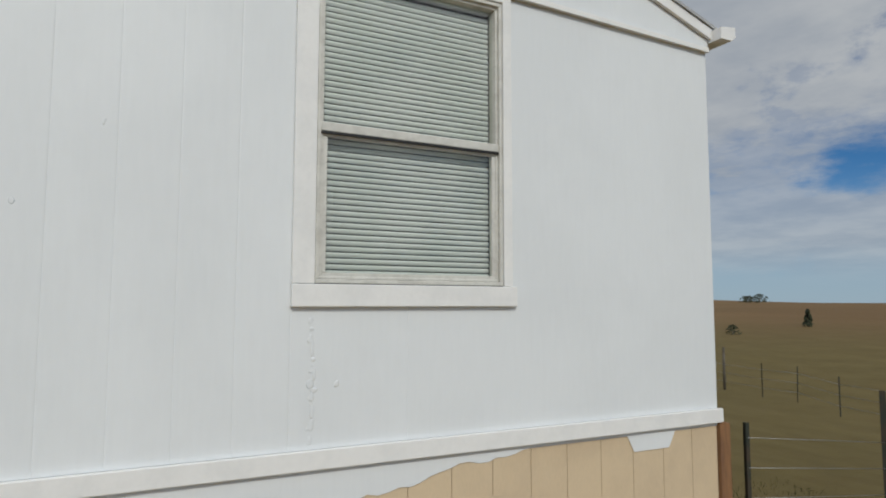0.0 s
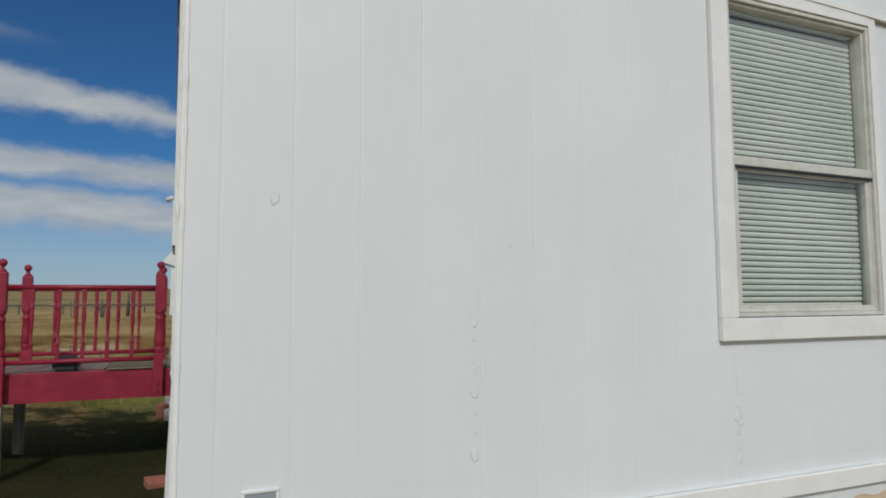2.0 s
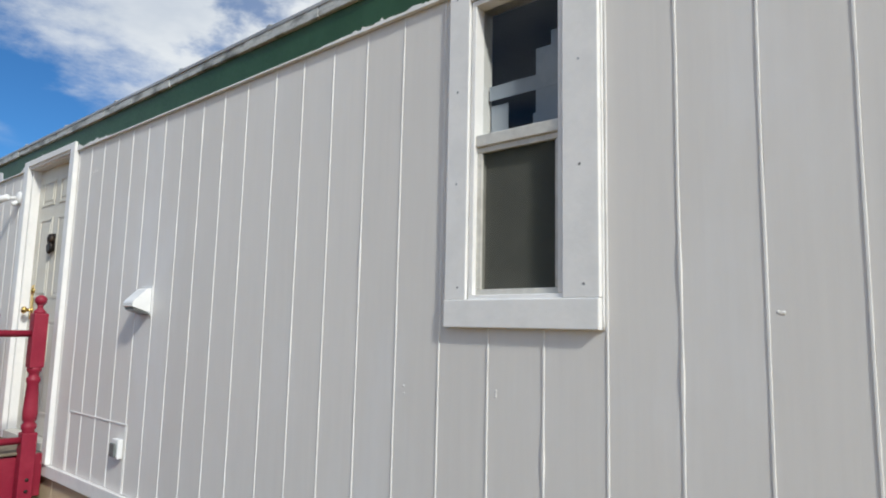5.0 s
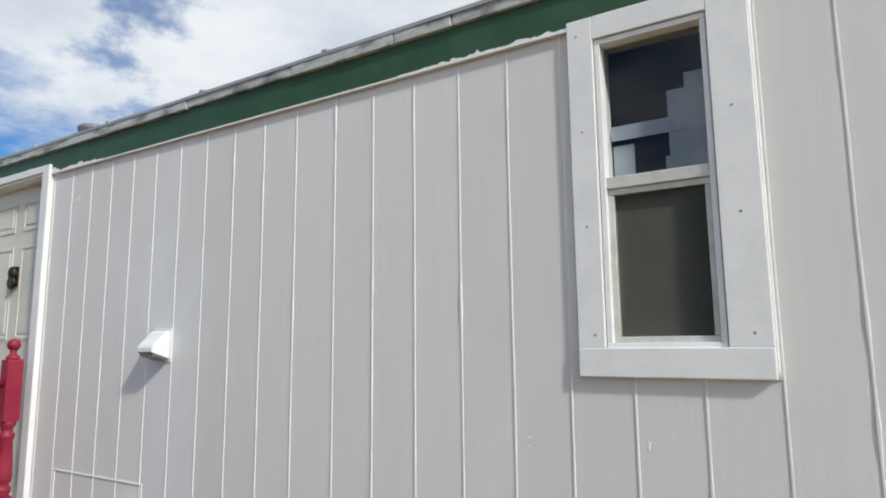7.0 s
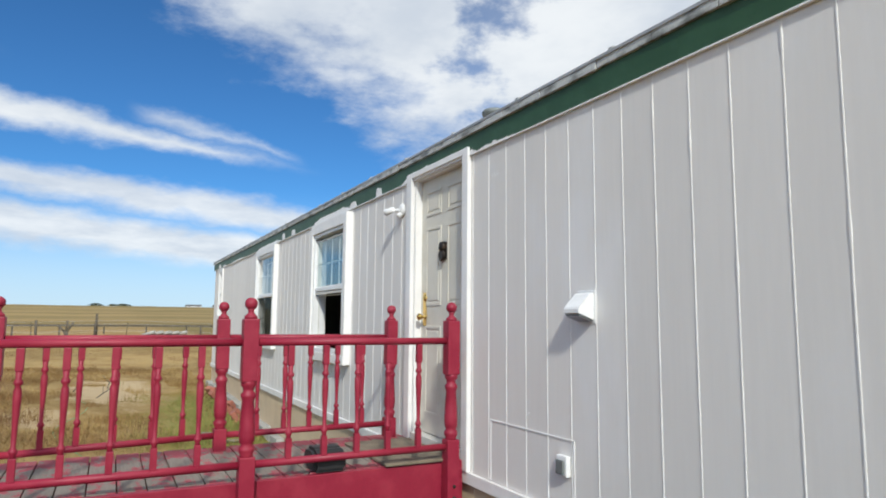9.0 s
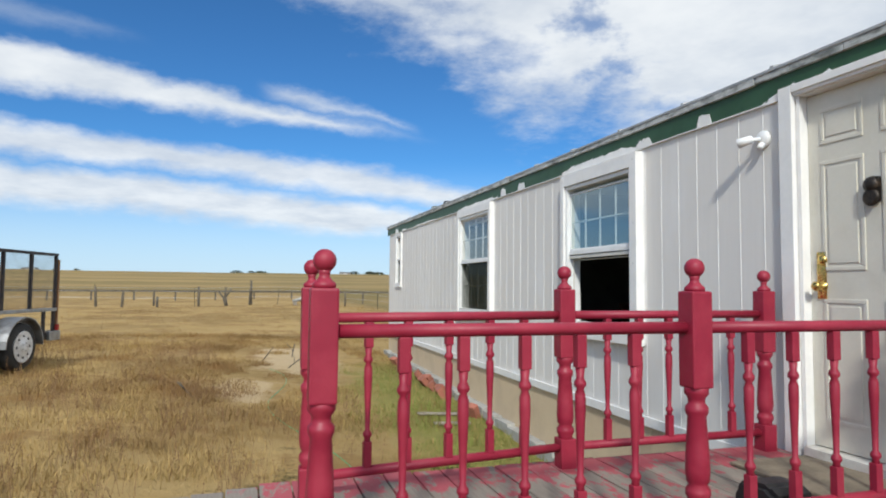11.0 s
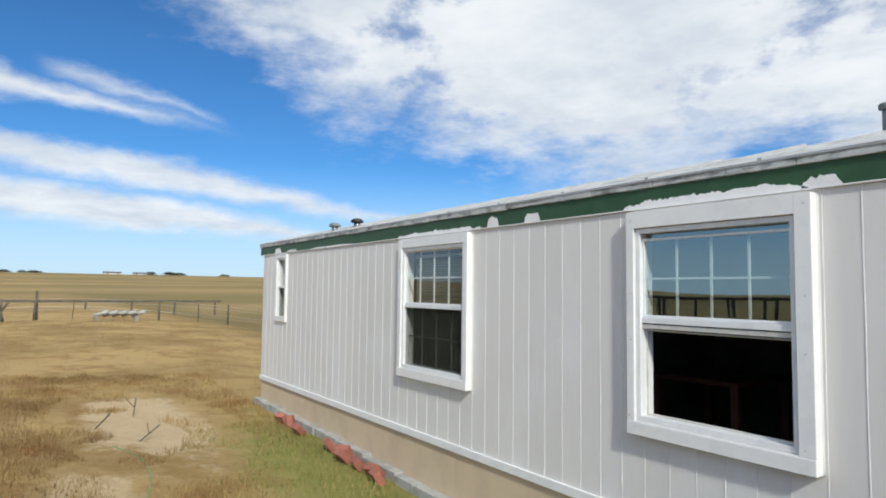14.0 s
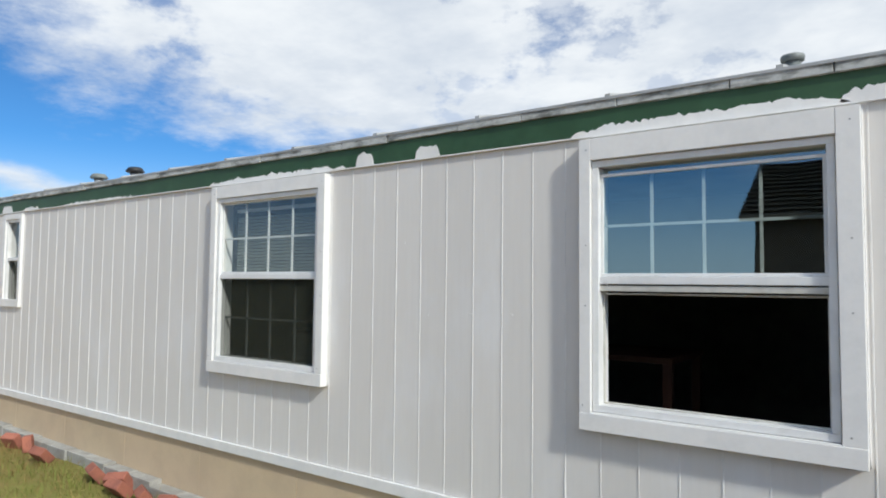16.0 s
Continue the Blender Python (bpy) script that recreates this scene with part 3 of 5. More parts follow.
while x < 0.03:
    w = rng.uniform(0.25, 0.6)
    j = rng.uniform(-0.004, 0.004)
    box(bm, x, -0.034 + j, 3.112 + j, min(x + w, 0.045), -0.008, 3.166 + j * 0.8, 0.006)
    x += w + 0.004
part("drip_edge", bm, DRIP, fascia, "weathered white metal drip edge")
bm = bmesh.new()
box(bm, -LEN, -0.020, 2.966, 0.01, -0.0005, 2.975, 0.002)
part("lower_bead", bm, TRIM, fascia)


def paint_slop(x0, x1, high, seed, rag=0.018):
    """White paint that ran over the green board above a window: a thin skin with a ragged upper edge."""
    r = random.Random(seed)
    n = int((x1 - x0) / 0.011)
    b = bmesh.new()
    low, top = [], []
    for i in range(n + 1):
        u = i / n
        h = high * min(1, (u * 6) ** 0.6, ((1 - u) * 6) ** 0.6) + rag * 1.1 * noise.noise((i * 0.13, seed, 0)) + rag * 0.7 * noise.noise((i * 0.5, seed, 5)) + rag * 0.25 * r.uniform(-1, 1)
        low.append(b.verts.new((x0 + (x1 - x0) * u, -0.0195, 2.973)))
        top.append(b.verts.new((x0 + (x1 - x0) * u, -0.0195, 2.975 + max(0.003, h))))
    for i in range(n):
        b.faces.new((low[i], low[i + 1], top[i + 1], top[i]))
    r2 = bmesh.ops.extrude_face_region(b, geom=b.faces[:])
    for v in r2["geom"]:
        if isinstance(v, bmesh.types.BMVert):
            v.co.y += 0.0025
    bmesh.ops.recalc_face_normals(b, faces=b.faces[:])
    part("paint_smear", b, TRIM, fascia, "slopped white paint")


for a, b_, h, s in ((-8.62, -7.30, 0.048, 1), (-7.34, -7.12, 0.055, 2), (-9.72, -9.52, 0.075, 3), (-10.25, -10.08, 0.09, 4), (-11.95, -10.35, 0.03, 5),
                    (-6.0, -4.75, 0.055, 6), (-16.2, -15.9, 0.08, 7), (-15.6, -15.2, 0.03, 8), (-4.75, -4.3, 0.012, 9), (-2.2, -0.9, 0.006, 10),
                    (-14.6, -13.2, 0.015, 11), (-6.6, -6.45, 0.07, 12)):
    paint_slop(a, b_, h, s)

bm = bmesh.new()
prism(bm, [(WID + 0.012, 2.90), (WID + 0.012, 2.965), (WID + 0.13, 2.985), (WID + 0.13, 2.925), (WID + 0.10, 2.90)], "x", -LEN, 0.10)
structure("gutter", bm, TRIM, "white metal gutter along the back eave", "gutter")

# band board and skirting
bm = bmesh.new()
box(bm, -LEN, -0.024, BAND, 0.022, -0.0005, BAND + 0.075, 0.004)
structure("trim", bm, TRIM, "white band board under the siding", "trim")
bm = bmesh.new()
box(bm, 0.0005, -0.002, BAND, 0.024, WID + 0.02, BAND + 0.075, 0.004)
structure("trim", bm, TRIM, "white band board under the end wall", "trim")


def skirt_panels():
    wall = structure("skirting", boxed(-LEN + 0.02, 0.03, -0.8, -0.03, 0.06, BAND - 0.021), TAN, "tan painted skirting panels under the home", "skirting")
    edges = [-LEN + 0.01 + i * 1.2 for i in range(15)] + [-0.012]
    for a, b_ in zip(edges, edges[1:]):
        part("panel", boxed(a + 0.002, 0.008, -0.75, b_ - 0.002, 0.029, BAND - 0.002, 0.002), TAN, wall)
    end = structure("skirting", boxed(-0.06, 0.07, -0.9, -0.03, WID - 0.02, BAND - 0.021), TAN, "tan skirting under the end wall with slopped white paint", "skirting")
    y = 0.008
    while y < WID - 0.05:
        w = 0.205
        part("panel", boxed(-0.029, y + 0.0015, -0.85, -0.008, min(y + w, WID) - 0.0015, BAND - 0.002, 0.001), TAN, end)
        y += w
    part("access_panel", boxed(-0.0075, 1.95, -0.3, -0.004, 2.92, BAND - 0.205, 0.001), TAN, end, "tan access panel")
    b = bmesh.new()
    n = 90
    low, top = [], []
    for i in range(n + 1):
        y = 0.02 + (WID - 0.05) * i / n
        d = 0.30 - 0.058 * y + 0.05 * noise.noise((y * 2.3, 1, 0)) + 0.03 * noise.noise((y * 9, 2, 0))
        d = max(0.012, d - 0.10 * smooth(2.0, 2.9, y))
        if 3.70 < y < 3.98:
            d += 0.085
        low.append(b.verts.new((-0.0030, y, BAND - 0.003 - d)))
        top.append(b.verts.new((-0.0030, y, BAND - 0.003)))
    for i in range(n):
        b.faces.new((low[i], low[i + 1], top[i + 1], top[i]))
    ext = bmesh.ops.extrude_face_region(b, geom=b.faces[:])
    for v in ext["geom"]:
        if isinstance(v, bmesh.types.BMVert):
            v.co.x -= 0.003
    bmesh.ops.recalc_face_normals(b, faces=b.faces[:])
    part("paint_smear", b, END_WHITE, end, "slopped white paint with a ragged lower edge")


skirt_panels()
b = bmesh.new()
box(b, -0.03, WID + 0.004, -0.9, 0.012, WID + 0.05, BAND - 0.004, 0.004)
box(b, -0.035, WID + 0.054, -0.9, 0.006, WID + 0.09, BAND - 0.01, 0.004)
tagged(new("corner_board", finish("corner_board", b, BROWNWOOD)), "bare brown wooden corner board of the skirting", "board")

# concrete footing along the far part of the skirting
b = bmesh.new()
x = -LEN - 0.02
while x < -7.2:
    w = 0.39
    t = foot(x) + 0.095 + rng.uniform(-0.012, 0.012)
    box(b, x, -0.11 + rng.uniform(-0.01, 0.01), t - 0.5, x + w - 0.006, 0.006, t, 0.008)
    x += w
structure("footing", b, CONCRETE, "grey concrete block footing", "footing")


# ---- windows ----
def muntins(parent, x0, x1, z0, z1, cols, rows, y, mat, w=0.014):
    for i in range(1, cols):
        x = x0 + (x1 - x0) * i / cols
        part("muntin", boxed(x - w / 2, y - 0.006, z0, x + w / 2, y + 0.006, z1), mat, parent)
    for j in range(1, rows):
        z = z0 + (z1 - z0) * j / rows
        part("muntin", boxed(x0, y - 0.0065, z - w / 2, x1, y + 0.0065, z + w / 2), mat, parent)


def sheet(x0, x1, z0, z1, y):
    """One sheet of glass that faces -y."""
    b = bmesh.new()
    b.faces.new([b.verts.new(c) for c in ((x0, y, z0), (x1, y, z0), (x1, y, z1), (x0, y, z1))])
    return b


def pane(parent, x0, x1, z0, z1, y, mat=GLASS, name="pane"):
    ob = part(name, sheet(x0, x1, z0, z1, y), mat, parent)
    ob.visible_shadow = False
    return ob


def sash(parent, x0, x1, z0, z1, y, mat, w=0.032, d=0.03):
    s = part("sash", ring_frame(x0, x1, z0, z1, y, y + d, w), mat, parent)
    return s


def ring_frame(x0, x1, z0, z1, y0, y1, w, bevel=0.003):
    b = bmesh.new()
    box(b, x0, y0, z0, x1, y1, z0 + w, bevel)
    box(b, x0, y0, z1 - w, x1, y1, z1, bevel)
    box(b, x0, y0 + 0.0005, z0 + w + 0.0004, x0 + w, y1 - 0.0005, z1 - w - 0.0004, bevel)
    box(b, x1 - w, y0 + 0.0005, z0 + w + 0.0004, x1, y1 - 0.0005, z1 - w - 0.0004, bevel)
    return b


def south_window(name, label, hole, outer, rail, proud, mat, fw, out=0.0):
    """A single-hung window in the long wall with board trim that stands proud of the siding."""
    x0, z0, x1, z1 = hole
    a0, c0, a1, c1 = outer
    w = thing(name, (0, 0, 0), label, "window", kind="structure")
    fr = part("window_frame", ring_frame(x0 + 0.002, x1 - 0.002, z0 + 0.002, z1 - 0.002, -0.012 - out, 0.085, fw), TRIM if mat is ALU else mat, w)
    part("trim_side", boxed(a0, -proud, c0 + 0.0905, x0 - 0.001, -0.001, c1 - 0.001, 0.003), TRIM, w)
    part("trim_side", boxed(x1 + 0.001, -proud, c0 + 0.0905, a1, -0.001, c1 - 0.001, 0.003), TRIM, w)
    part("trim_head", boxed(x0 - 0.0005, -proud + 0.001, z1 + 0.001, x1 + 0.0005, -0.001, c1, 0.003), TRIM, w)
    part("window_sill", boxed(a0, -proud - 0.004, c0, a1, -0.001, c0 + 0.09, 0.004), TRIM, w)
    if c0 + 0.09 < z0:
        part("trim_foot", boxed(x0 - 0.0005, -proud + 0.001, c0 + 0.0905, x1 + 0.0005, -0.001, z0 - 0.001, 0.003), TRIM, w)
    for x in ((a0 + x0) / 2, (a1 + x1) / 2):
        for z in (c0 + 0.13, (c0 + c1) / 2 - 0.12, (c0 + c1) / 2 + 0.2, c1 - 0.06):
            part("screw", lathe([(0.0042, 0), (0.004, 0.0012)], 8, m=Matrix.Translation((x + 0.012 * math.sin(z * 40), -proud, z)) @ Matrix.Rotation(radians(90), 4, "X")), STEEL, w, "dull screw head")
    for x in (a0 - 0.003, a1 + 0.003):
        rows = [(0.0042 + 0.0016 * noise.noise((x, q * 0.5, 3)), c0 + (c1 - c0) * q / 40) for q in range(41) if c0 + (c1 - c0) * q / 40 < TOP]
        part("caulk_bead", lathe(rows, 6, m=Matrix.Translation((x, -0.002, 0))), TRIM, w)
    part("meeting_rail", boxed(x0 + fw, -0.004 - out * 0.8, rail - 0.022, x1 - fw, 0.05, rail + 0.018, 0.004), mat, w)
    return w, fr


w, _ = south_window("window_1", "narrow single-hung bathroom window with white board trim", BATH, (-1.485, 1.80, -0.922, 2.997), 2.42, 0.022, ALU, 0.018)
sash(w, -1.377, -1.059, 1.904, 2.398, 0.006, ALU, 0.020)
pane(w, -1.365, -1.054, 1.92, 2.395, 0.016, SCREEN, "screen")
pane(w, -1.378, -1.058, 2.438, 2.897, 0.035, PLAIN_GLASS)
part("frosted_pane", boxed(-1.365, 0.030, 1.92, -1.054, 0.034, 2.395),
     surface("frosted_dark_glass", (0.30, 0.29, 0.275), (0.34, 0.33, 0.31), 0.35, scale=5, bump=0.1), w)
tapes = ((-1.37, 2.575, -1.05, 2.625, 2), (-1.185, 2.43, -1.06, 2.715, 0), (-1.13, 2.44, -1.055, 2.765, -1.5), (-1.20, 2.43, -1.175, 2.50, 0), (-1.37, 2.43, -1.30, 2.56, 0))
for i, (a0, c0, a1, c1, tilt) in enumerate(tapes):
    b = boxed(a0, 0.062 + i * 0.003, c0, a1, 0.064 + i * 0.003, c1)
    part("tape_strip", b, TAPE, w, "pale blue tape stuck inside the pane")

w, _ = south_window("window_2", "large window with white grid panes and deep white trim", BIG, (-8.55, 1.395, -7.265, 2.945), 2.187, 0.075, VINYL, 0.035, 0.042)
gx0, gx1 = BIG[0] + 0.037, BIG[2] - 0.037
part("sash", ring_frame(gx0, gx1, 2.206, 2.755, -0.022, 0.006, 0.016), VINYL, w)
pane(w, gx0 + 0.012, gx1 - 0.012, 2.215, 2.745, -0.012, SKY_TINT_GLASS)
muntins(w, gx0 + 0.014, gx1 - 0.014, 2.205, 2.745, 4, 2, -0.004, VINYL)
pane(w, gx0, gx1, 2.757, BIG[3] - 0.037, 0.02, SKY_TINT_GLASS)
part("screen_rail", boxed(gx0, -0.03, 2.128, gx1, -0.01, 2.158, 0.003), ALU, w)
part("sash", ring_frame(gx0, gx1, BIG[1] + 0.037, 2.12, 0.01, 0.022, 0.010), ALU, w)

w, _ = south_window("window_3", "window with white grid panes, blinds and deep white trim", MID, (-11.853, 1.417, -10.508, 2.95), 2.205, 0.065, VINYL, 0.035, 0.036)
gx0, gx1 = MID[0] + 0.037, MID[2] - 0.037
part("sash", ring_frame(gx0, gx1, 2.224, MID[3] - 0.037, -0.022, 0.006, 0.016), VINYL, w)
pane(w, gx0 + 0.012, gx1 - 0.012, 2.235, MID[3] - 0.05, -0.012, GLASS)
muntins(w, gx0 + 0.014, gx1 - 0.014, 2.225, MID[3] - 0.05, 4, 2, -0.004, VINYL)
pane(w, gx0, gx1, MID[1] + 0.037, 2.182, 0.02, PLAIN_GLASS)
muntins(w, gx0, gx1, MID[1] + 0.037, 2.182, 4, 2, 0.032, FLUE)
pane(w, gx0, gx1, MID[1] + 0.037, 2.182, -0.01, SCREEN, "screen")

w, _ = south_window("window_4", "slim window near the far corner with white trim", SLIM, (-16.12, 1.835, -15.606, 2.95), 2.41, 0.03, VINYL, 0.03)
pane(w, -16.025, -15.70, 2.428, 2.855, 0.03, PLAIN_GLASS)
pane(w, -16.025, -15.70, 1.915, 2.39, 0.02, SCREEN, "screen")
pane(w, -16.025, -15.70, 1.915, 2.39, 0.05, PLAIN_GLASS)

# the end wall's window, facing +x
y0, z0, y1, z1 = END
w = thing("window_5", (0, 0, 0), "aluminium single-hung window with closed white blinds", "window", kind="structure")
TURN = Matrix.Rotation(radians(90), 4, "Z")     # (x, y) -> (-y, x): the south plane onto the east plane


def east(bm):
    bmesh.ops.transform(bm, matrix=TURN, verts=bm.verts[:])
    return bm


part("window_frame", east(ring_frame(y0 + 0.002, y1 - 0.002, z0 + 0.002, z1 - 0.002, -0.014, 0.085, 0.016)), ALU, w)
part("inner_frame", east(ring_frame(y0 + 0.019, y1 - 0.019, z0 + 0.019, z1 - 0.019, 0.0, 0.06, 0.012)), ALU, w)
part("trim_side", east(boxed(1.962, -0.022, 1.50, y0 - 0.001, -0.001, 2.905, 0.003)), TRIM, w)
part("trim_side", east(boxed(y1 + 0.001, -0.018, 1.50, 2.975, -0.001, 2.905, 0.003)), TRIM, w)
part("trim_head", east(boxed(y0 - 0.0005, -0.021, z1 + 0.001, y1 + 0.0005, -0.001, 2.90, 0.003)), TRIM, w)
part("window_sill", east(boxed(1.961, -0.026, 1.409, 2.994, -0.001, 1.4985, 0.004)), TRIM, w)
part("meeting_rail", east(boxed(y0 + 0.018, -0.008, 2.118, y1 - 0.018, 0.05, 2.155, 0.004)), ALU, w)
part("lower_sash", east(ring_frame(y0 + 0.03, y1 - 0.03, 1.525, 2.118, 0.004, 0.03, 0.02)), ALU, w)
part("gasket", east(boxed(y0 + 0.02, -0.0085, 2.108, y1 - 0.02, 0.003, 2.1175)), BLACK, w, "thin black strip under the meeting rail")
# black strip that draws the shade in the gap above the sill
part("gasket", east(boxed(y0 + 0.004, -0.0135, 1.4985, y1 - 0.004, 0.0, 1.5015)), BLACK, w, "black strip for the shade in the gap under the frame")
pane_a = part("pane", east(sheet(y0 + 0.03, y1 - 0.03, 2.15, 2.80, 0.030)), END_GLASS, w)
pane_b = part("pane", east(sheet(y0 + 0.05, y1 - 0.05, 1.54, 2.11, 0.014)), END_GLASS, w)
pane_a.visible_shadow = pane_b.visible_shadow = False

blind = thing("window_blind", (-0.06, 0, 1.52), "closed white horizontal mini blind behind the glass", "blind")
part("headrail", boxed(-0.012, 2.066, 1.27, 0.018, 2.891, 1.30, 0.003), BLIND, blind)
part("bottom_rail", boxed(-0.006, 2.066, 0.0, 0.012, 2.891, 0.014, 0.002), BLIND, blind)
b = bmesh.new()
prof = [(-0.002, -0.0098), (0.003, -0.0035), (0.004, 0.0035), (0.000, 0.0098), (-0.001, 0.0100), (0.003, 0.0036), (0.002, -0.0034), (-0.003, -0.0096)]
prism(b, prof, "y", 2.066, 2.891)
slat = finish("slat", b, BLIND)
for i in range(50):
    o = new("slat", slat)
    o.parent = blind
    o.location = (0, 0, 0.027 + i * 0.0248)

blind = thing("window_blind", (-11.17, 0.09, 2.0), "white mini blind half lowered, its slats coloured as in shade", "blind")
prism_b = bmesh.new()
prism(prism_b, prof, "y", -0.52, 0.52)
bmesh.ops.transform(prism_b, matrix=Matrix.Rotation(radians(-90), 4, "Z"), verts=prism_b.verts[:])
# slats take the darker copy, which holds their shade
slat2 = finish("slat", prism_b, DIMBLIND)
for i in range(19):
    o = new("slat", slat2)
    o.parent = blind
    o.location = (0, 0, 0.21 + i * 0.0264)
part("headrail", boxed(-0.52, -0.012, 0.74, 0.52, 0.018, 0.765), BLIND, blind)
picture = thing("picture_frame", (-10.80, 0.10, 1.54), "small dark frame leaning inside the window", "frame")
part("frame", ring_frame(-0.2, 0.2, 0.0, 0.26, 0.0, 0.02, 0.03), BLACK, picture)
part("backing", boxed(-0.17, 0.008, 0.03, 0.17, 0.012, 0.23), INSIDE, picture)
tbl = thing("table", (-8.75, 1.35, 0.93), "dark wooden table inside the dim room", "table")
part("tabletop", boxed(-0.4, -0.4, 0.72, 0.4, 0.4, 0.76, 0.006), TABLEWOOD, tbl)
for sx in (-0.36, 0.36):
    for sy in (-0.36, 0.36):
        part("leg", boxed(sx - 0.03, sy - 0.03, 0, sx + 0.03, sy + 0.03, 0.72, 0.003), TABLEWOOD, tbl)

# ---- door ----
d = thing("door_1", (0, 0, 0), "cream six-panel front door with white trim, closed", "door", kind="structure")
slab = part("door_slab", boxed(-5.745, 0.055, 0.99, -4.955, 0.095, 2.955, 0.003), CREAM, d, "cream panelled slab")
for a, b_ in ((-5.66, -5.40), (-5.30, -5.04)):
    for c, e in ((2.66, 2.86), (1.955, 2.565), (1.13, 1.80)):
        part("door_panel", ring_frame(a, b_, c, e, 0.049, 0.056, 0.022, 0.003), CREAM, slab)
        part("door_panel", boxed(a + 0.04, 0.050, c + 0.04, b_ - 0.04, 0.056, e - 0.04, 0.003), CREAM, slab)
part("jamb", boxed(-5.773, 0.0, 0.93, -5.747, 0.108, 2.983, 0.002), TRIM, d)
part("jamb", boxed(-4.953, 0.0, 0.93, -4.927, 0.108, 2.983, 0.002), TRIM, d)
part("jamb", boxed(-5.746, 0.0, 2.957, -4.954, 0.108, 2.983, 0.002), TRIM, d)
part("threshold", boxed(-5.745, -0.03, 0.932, -4.955, 0.105, 0.985, 0.004), ALU, d)
part("trim_side", boxed(-5.868, -0.034, 0.862, -5.774, -0.001, 3.03, 0.004), TRIM, d)
part("trim_side", boxed(-4.926, -0.034, 0.862, -4.846, -0.001, 3.03, 0.004), TRIM, d)
part("trim_head", boxed(-5.7735, -0.033, 2.985, -4.9265, -0.001, 3.03, 0.004), TRIM, d)
turn_y = Matrix.Rotation(radians(90), 4, "X")
knob = part("door_knob", lathe([(0.03, 0), (0.03, 0.008), (0.012, 0.012), (0.012, 0.035), (0.024, 0.042), (0.028, 0.055), (0.02, 0.068), (0.004, 0.07)], 14, m=Matrix.Translation((-5.665, 0.055, 1.87)) @ turn_y), BRASS, d, "polished brass knob")
part("deadbolt", lathe([(0.03, 0), (0.03, 0.012), (0.02, 0.018), (0.004, 0.02)], 14, m=Matrix.Translation((-5.665, 0.055, 2.015)) @ turn_y), BRASS, d, "brass deadbolt")
part("lock_plate", boxed(-5.70, 0.048, 1.80, -5.64, 0.054, 2.06, 0.004), BRASS, d, "brass plate")
b = bmesh.new()
box(b, -5.385, 0.042, 2.30, -5.307, 0.054, 2.43, 0.012)
lathe([(0.02, 0), (0.045, 0.01), (0.038, 0.03), (0.01, 0.04)], 10, b, Matrix.Translation((-5.346, 0.05, 2.39)) @ turn_y)
lathe([(0.034, -0.012), (0.046, -0.004), (0.046, 0.004), (0.034, 0.012)], 14, b, Matrix.Translation((-5.346, 0.03, 2.325)) @ turn_y)
part("door_knocker", b, IRON, d, "dark iron knocker")

# ---- fixtures on the long wall ----
hood = thing("vent_hood", (-3.668, 0, 1.86), "white metal dryer vent hood on the siding", "vent")
b = bmesh.new()
prism(b, [(-0.001, 0.120), (-0.022, 0.122), (-0.034, 0.114), (-0.096, 0.052), (-0.102, 0.040), (-0.102, 0.022), (-0.096, 0.018), (-0.001, -0.014)], "x", -0.058, 0.058)
part("hood", b, VINYL, hood)
b = bmesh.new()
prism(b, [(-0.094, 0.0145), (-0.008, -0.0135), (-0.008, -0.020), (-0.094, 0.008)], "x", -0.052, 0.052)
part("grille", b, FLUE, hood, "dark grey louvred grille")
for i in range(6):
    b = bmesh.new()
    u = i / 6
    y, z = -0.09 + 0.08 * u, 0.0065 - 0.026 * u
    prism(b, [(y, z), (y + 0.006, z - 0.002), (y + 0.006, z - 0.008), (y, z - 0.006)], "x", -0.05, 0.05)
    part("louvre", b, STEEL, hood)
part("back_plate", boxed(-0.064, -0.006, -0.03, 0.070, -0.0005, 0.135, 0.002), VINYL, hood)

lamp = thing("wall_light", (-6.01, -0.002, 2.765), "white adjustable spotlight on the siding", "wall light")
part("base", lathe([(0.055, 0), (0.055, 0.012), (0.04, 0.026), (0.015, 0.03)], 18, m=turn_y), VINYL, lamp)
b = bmesh.new()
rod(b, (0, -0.028, 0), (-0.03, -0.085, -0.005), 0.013)
part("arm", b, VINYL, lamp)
aim = Matrix.Translation((-0.03, -0.085, -0.004)) @ Vector((-0.8, -0.55, -0.22)).to_track_quat("Z", "Y").to_matrix().to_4x4()
part("head", lathe([(0.014, -0.022), (0.026, -0.014), (0.027, 0.03), (0.032, 0.066), (0.027, 0.068), (0.024, 0.05)], 16, m=aim), VINYL, lamp)
part("lens", lathe([(0.023, 0.051), (0.021, 0.056), (0.006, 0.058)], 14, m=aim), BLACK, lamp, "dark round lens")
part("sensor", lathe([(0.018, 0), (0.02, 0.012), (0.02, 0.03), (0.012, 0.04)], 12, m=Matrix.Translation((0.012, -0.025, -0.032)) @ Matrix.Rotation(radians(140), 4, "X")), VINYL, lamp, "small white sensor under the lamp")

outlet = thing("outlet_cover", (-3.856, 0, 1.043), "grey outdoor outlet with a weather cover", "outlet")
part("box", boxed(-0.042, -0.03, 0, 0.042, -0.0005, 0.105, 0.006), VINYL, outlet)
part("cover", boxed(-0.03, -0.045, 0.012, 0.03, -0.0305, 0.085, 0.006), FLUE, outlet, "dull grey flap")
acc = thing("access_hatch", (-4.19, 0, 0.862), "painted access hatch cut into the siding", "hatch")
part("edge", boxed(-0.41, -0.0045, 0.362, 0.41, -0.0005, 0.37), TRIM, acc)
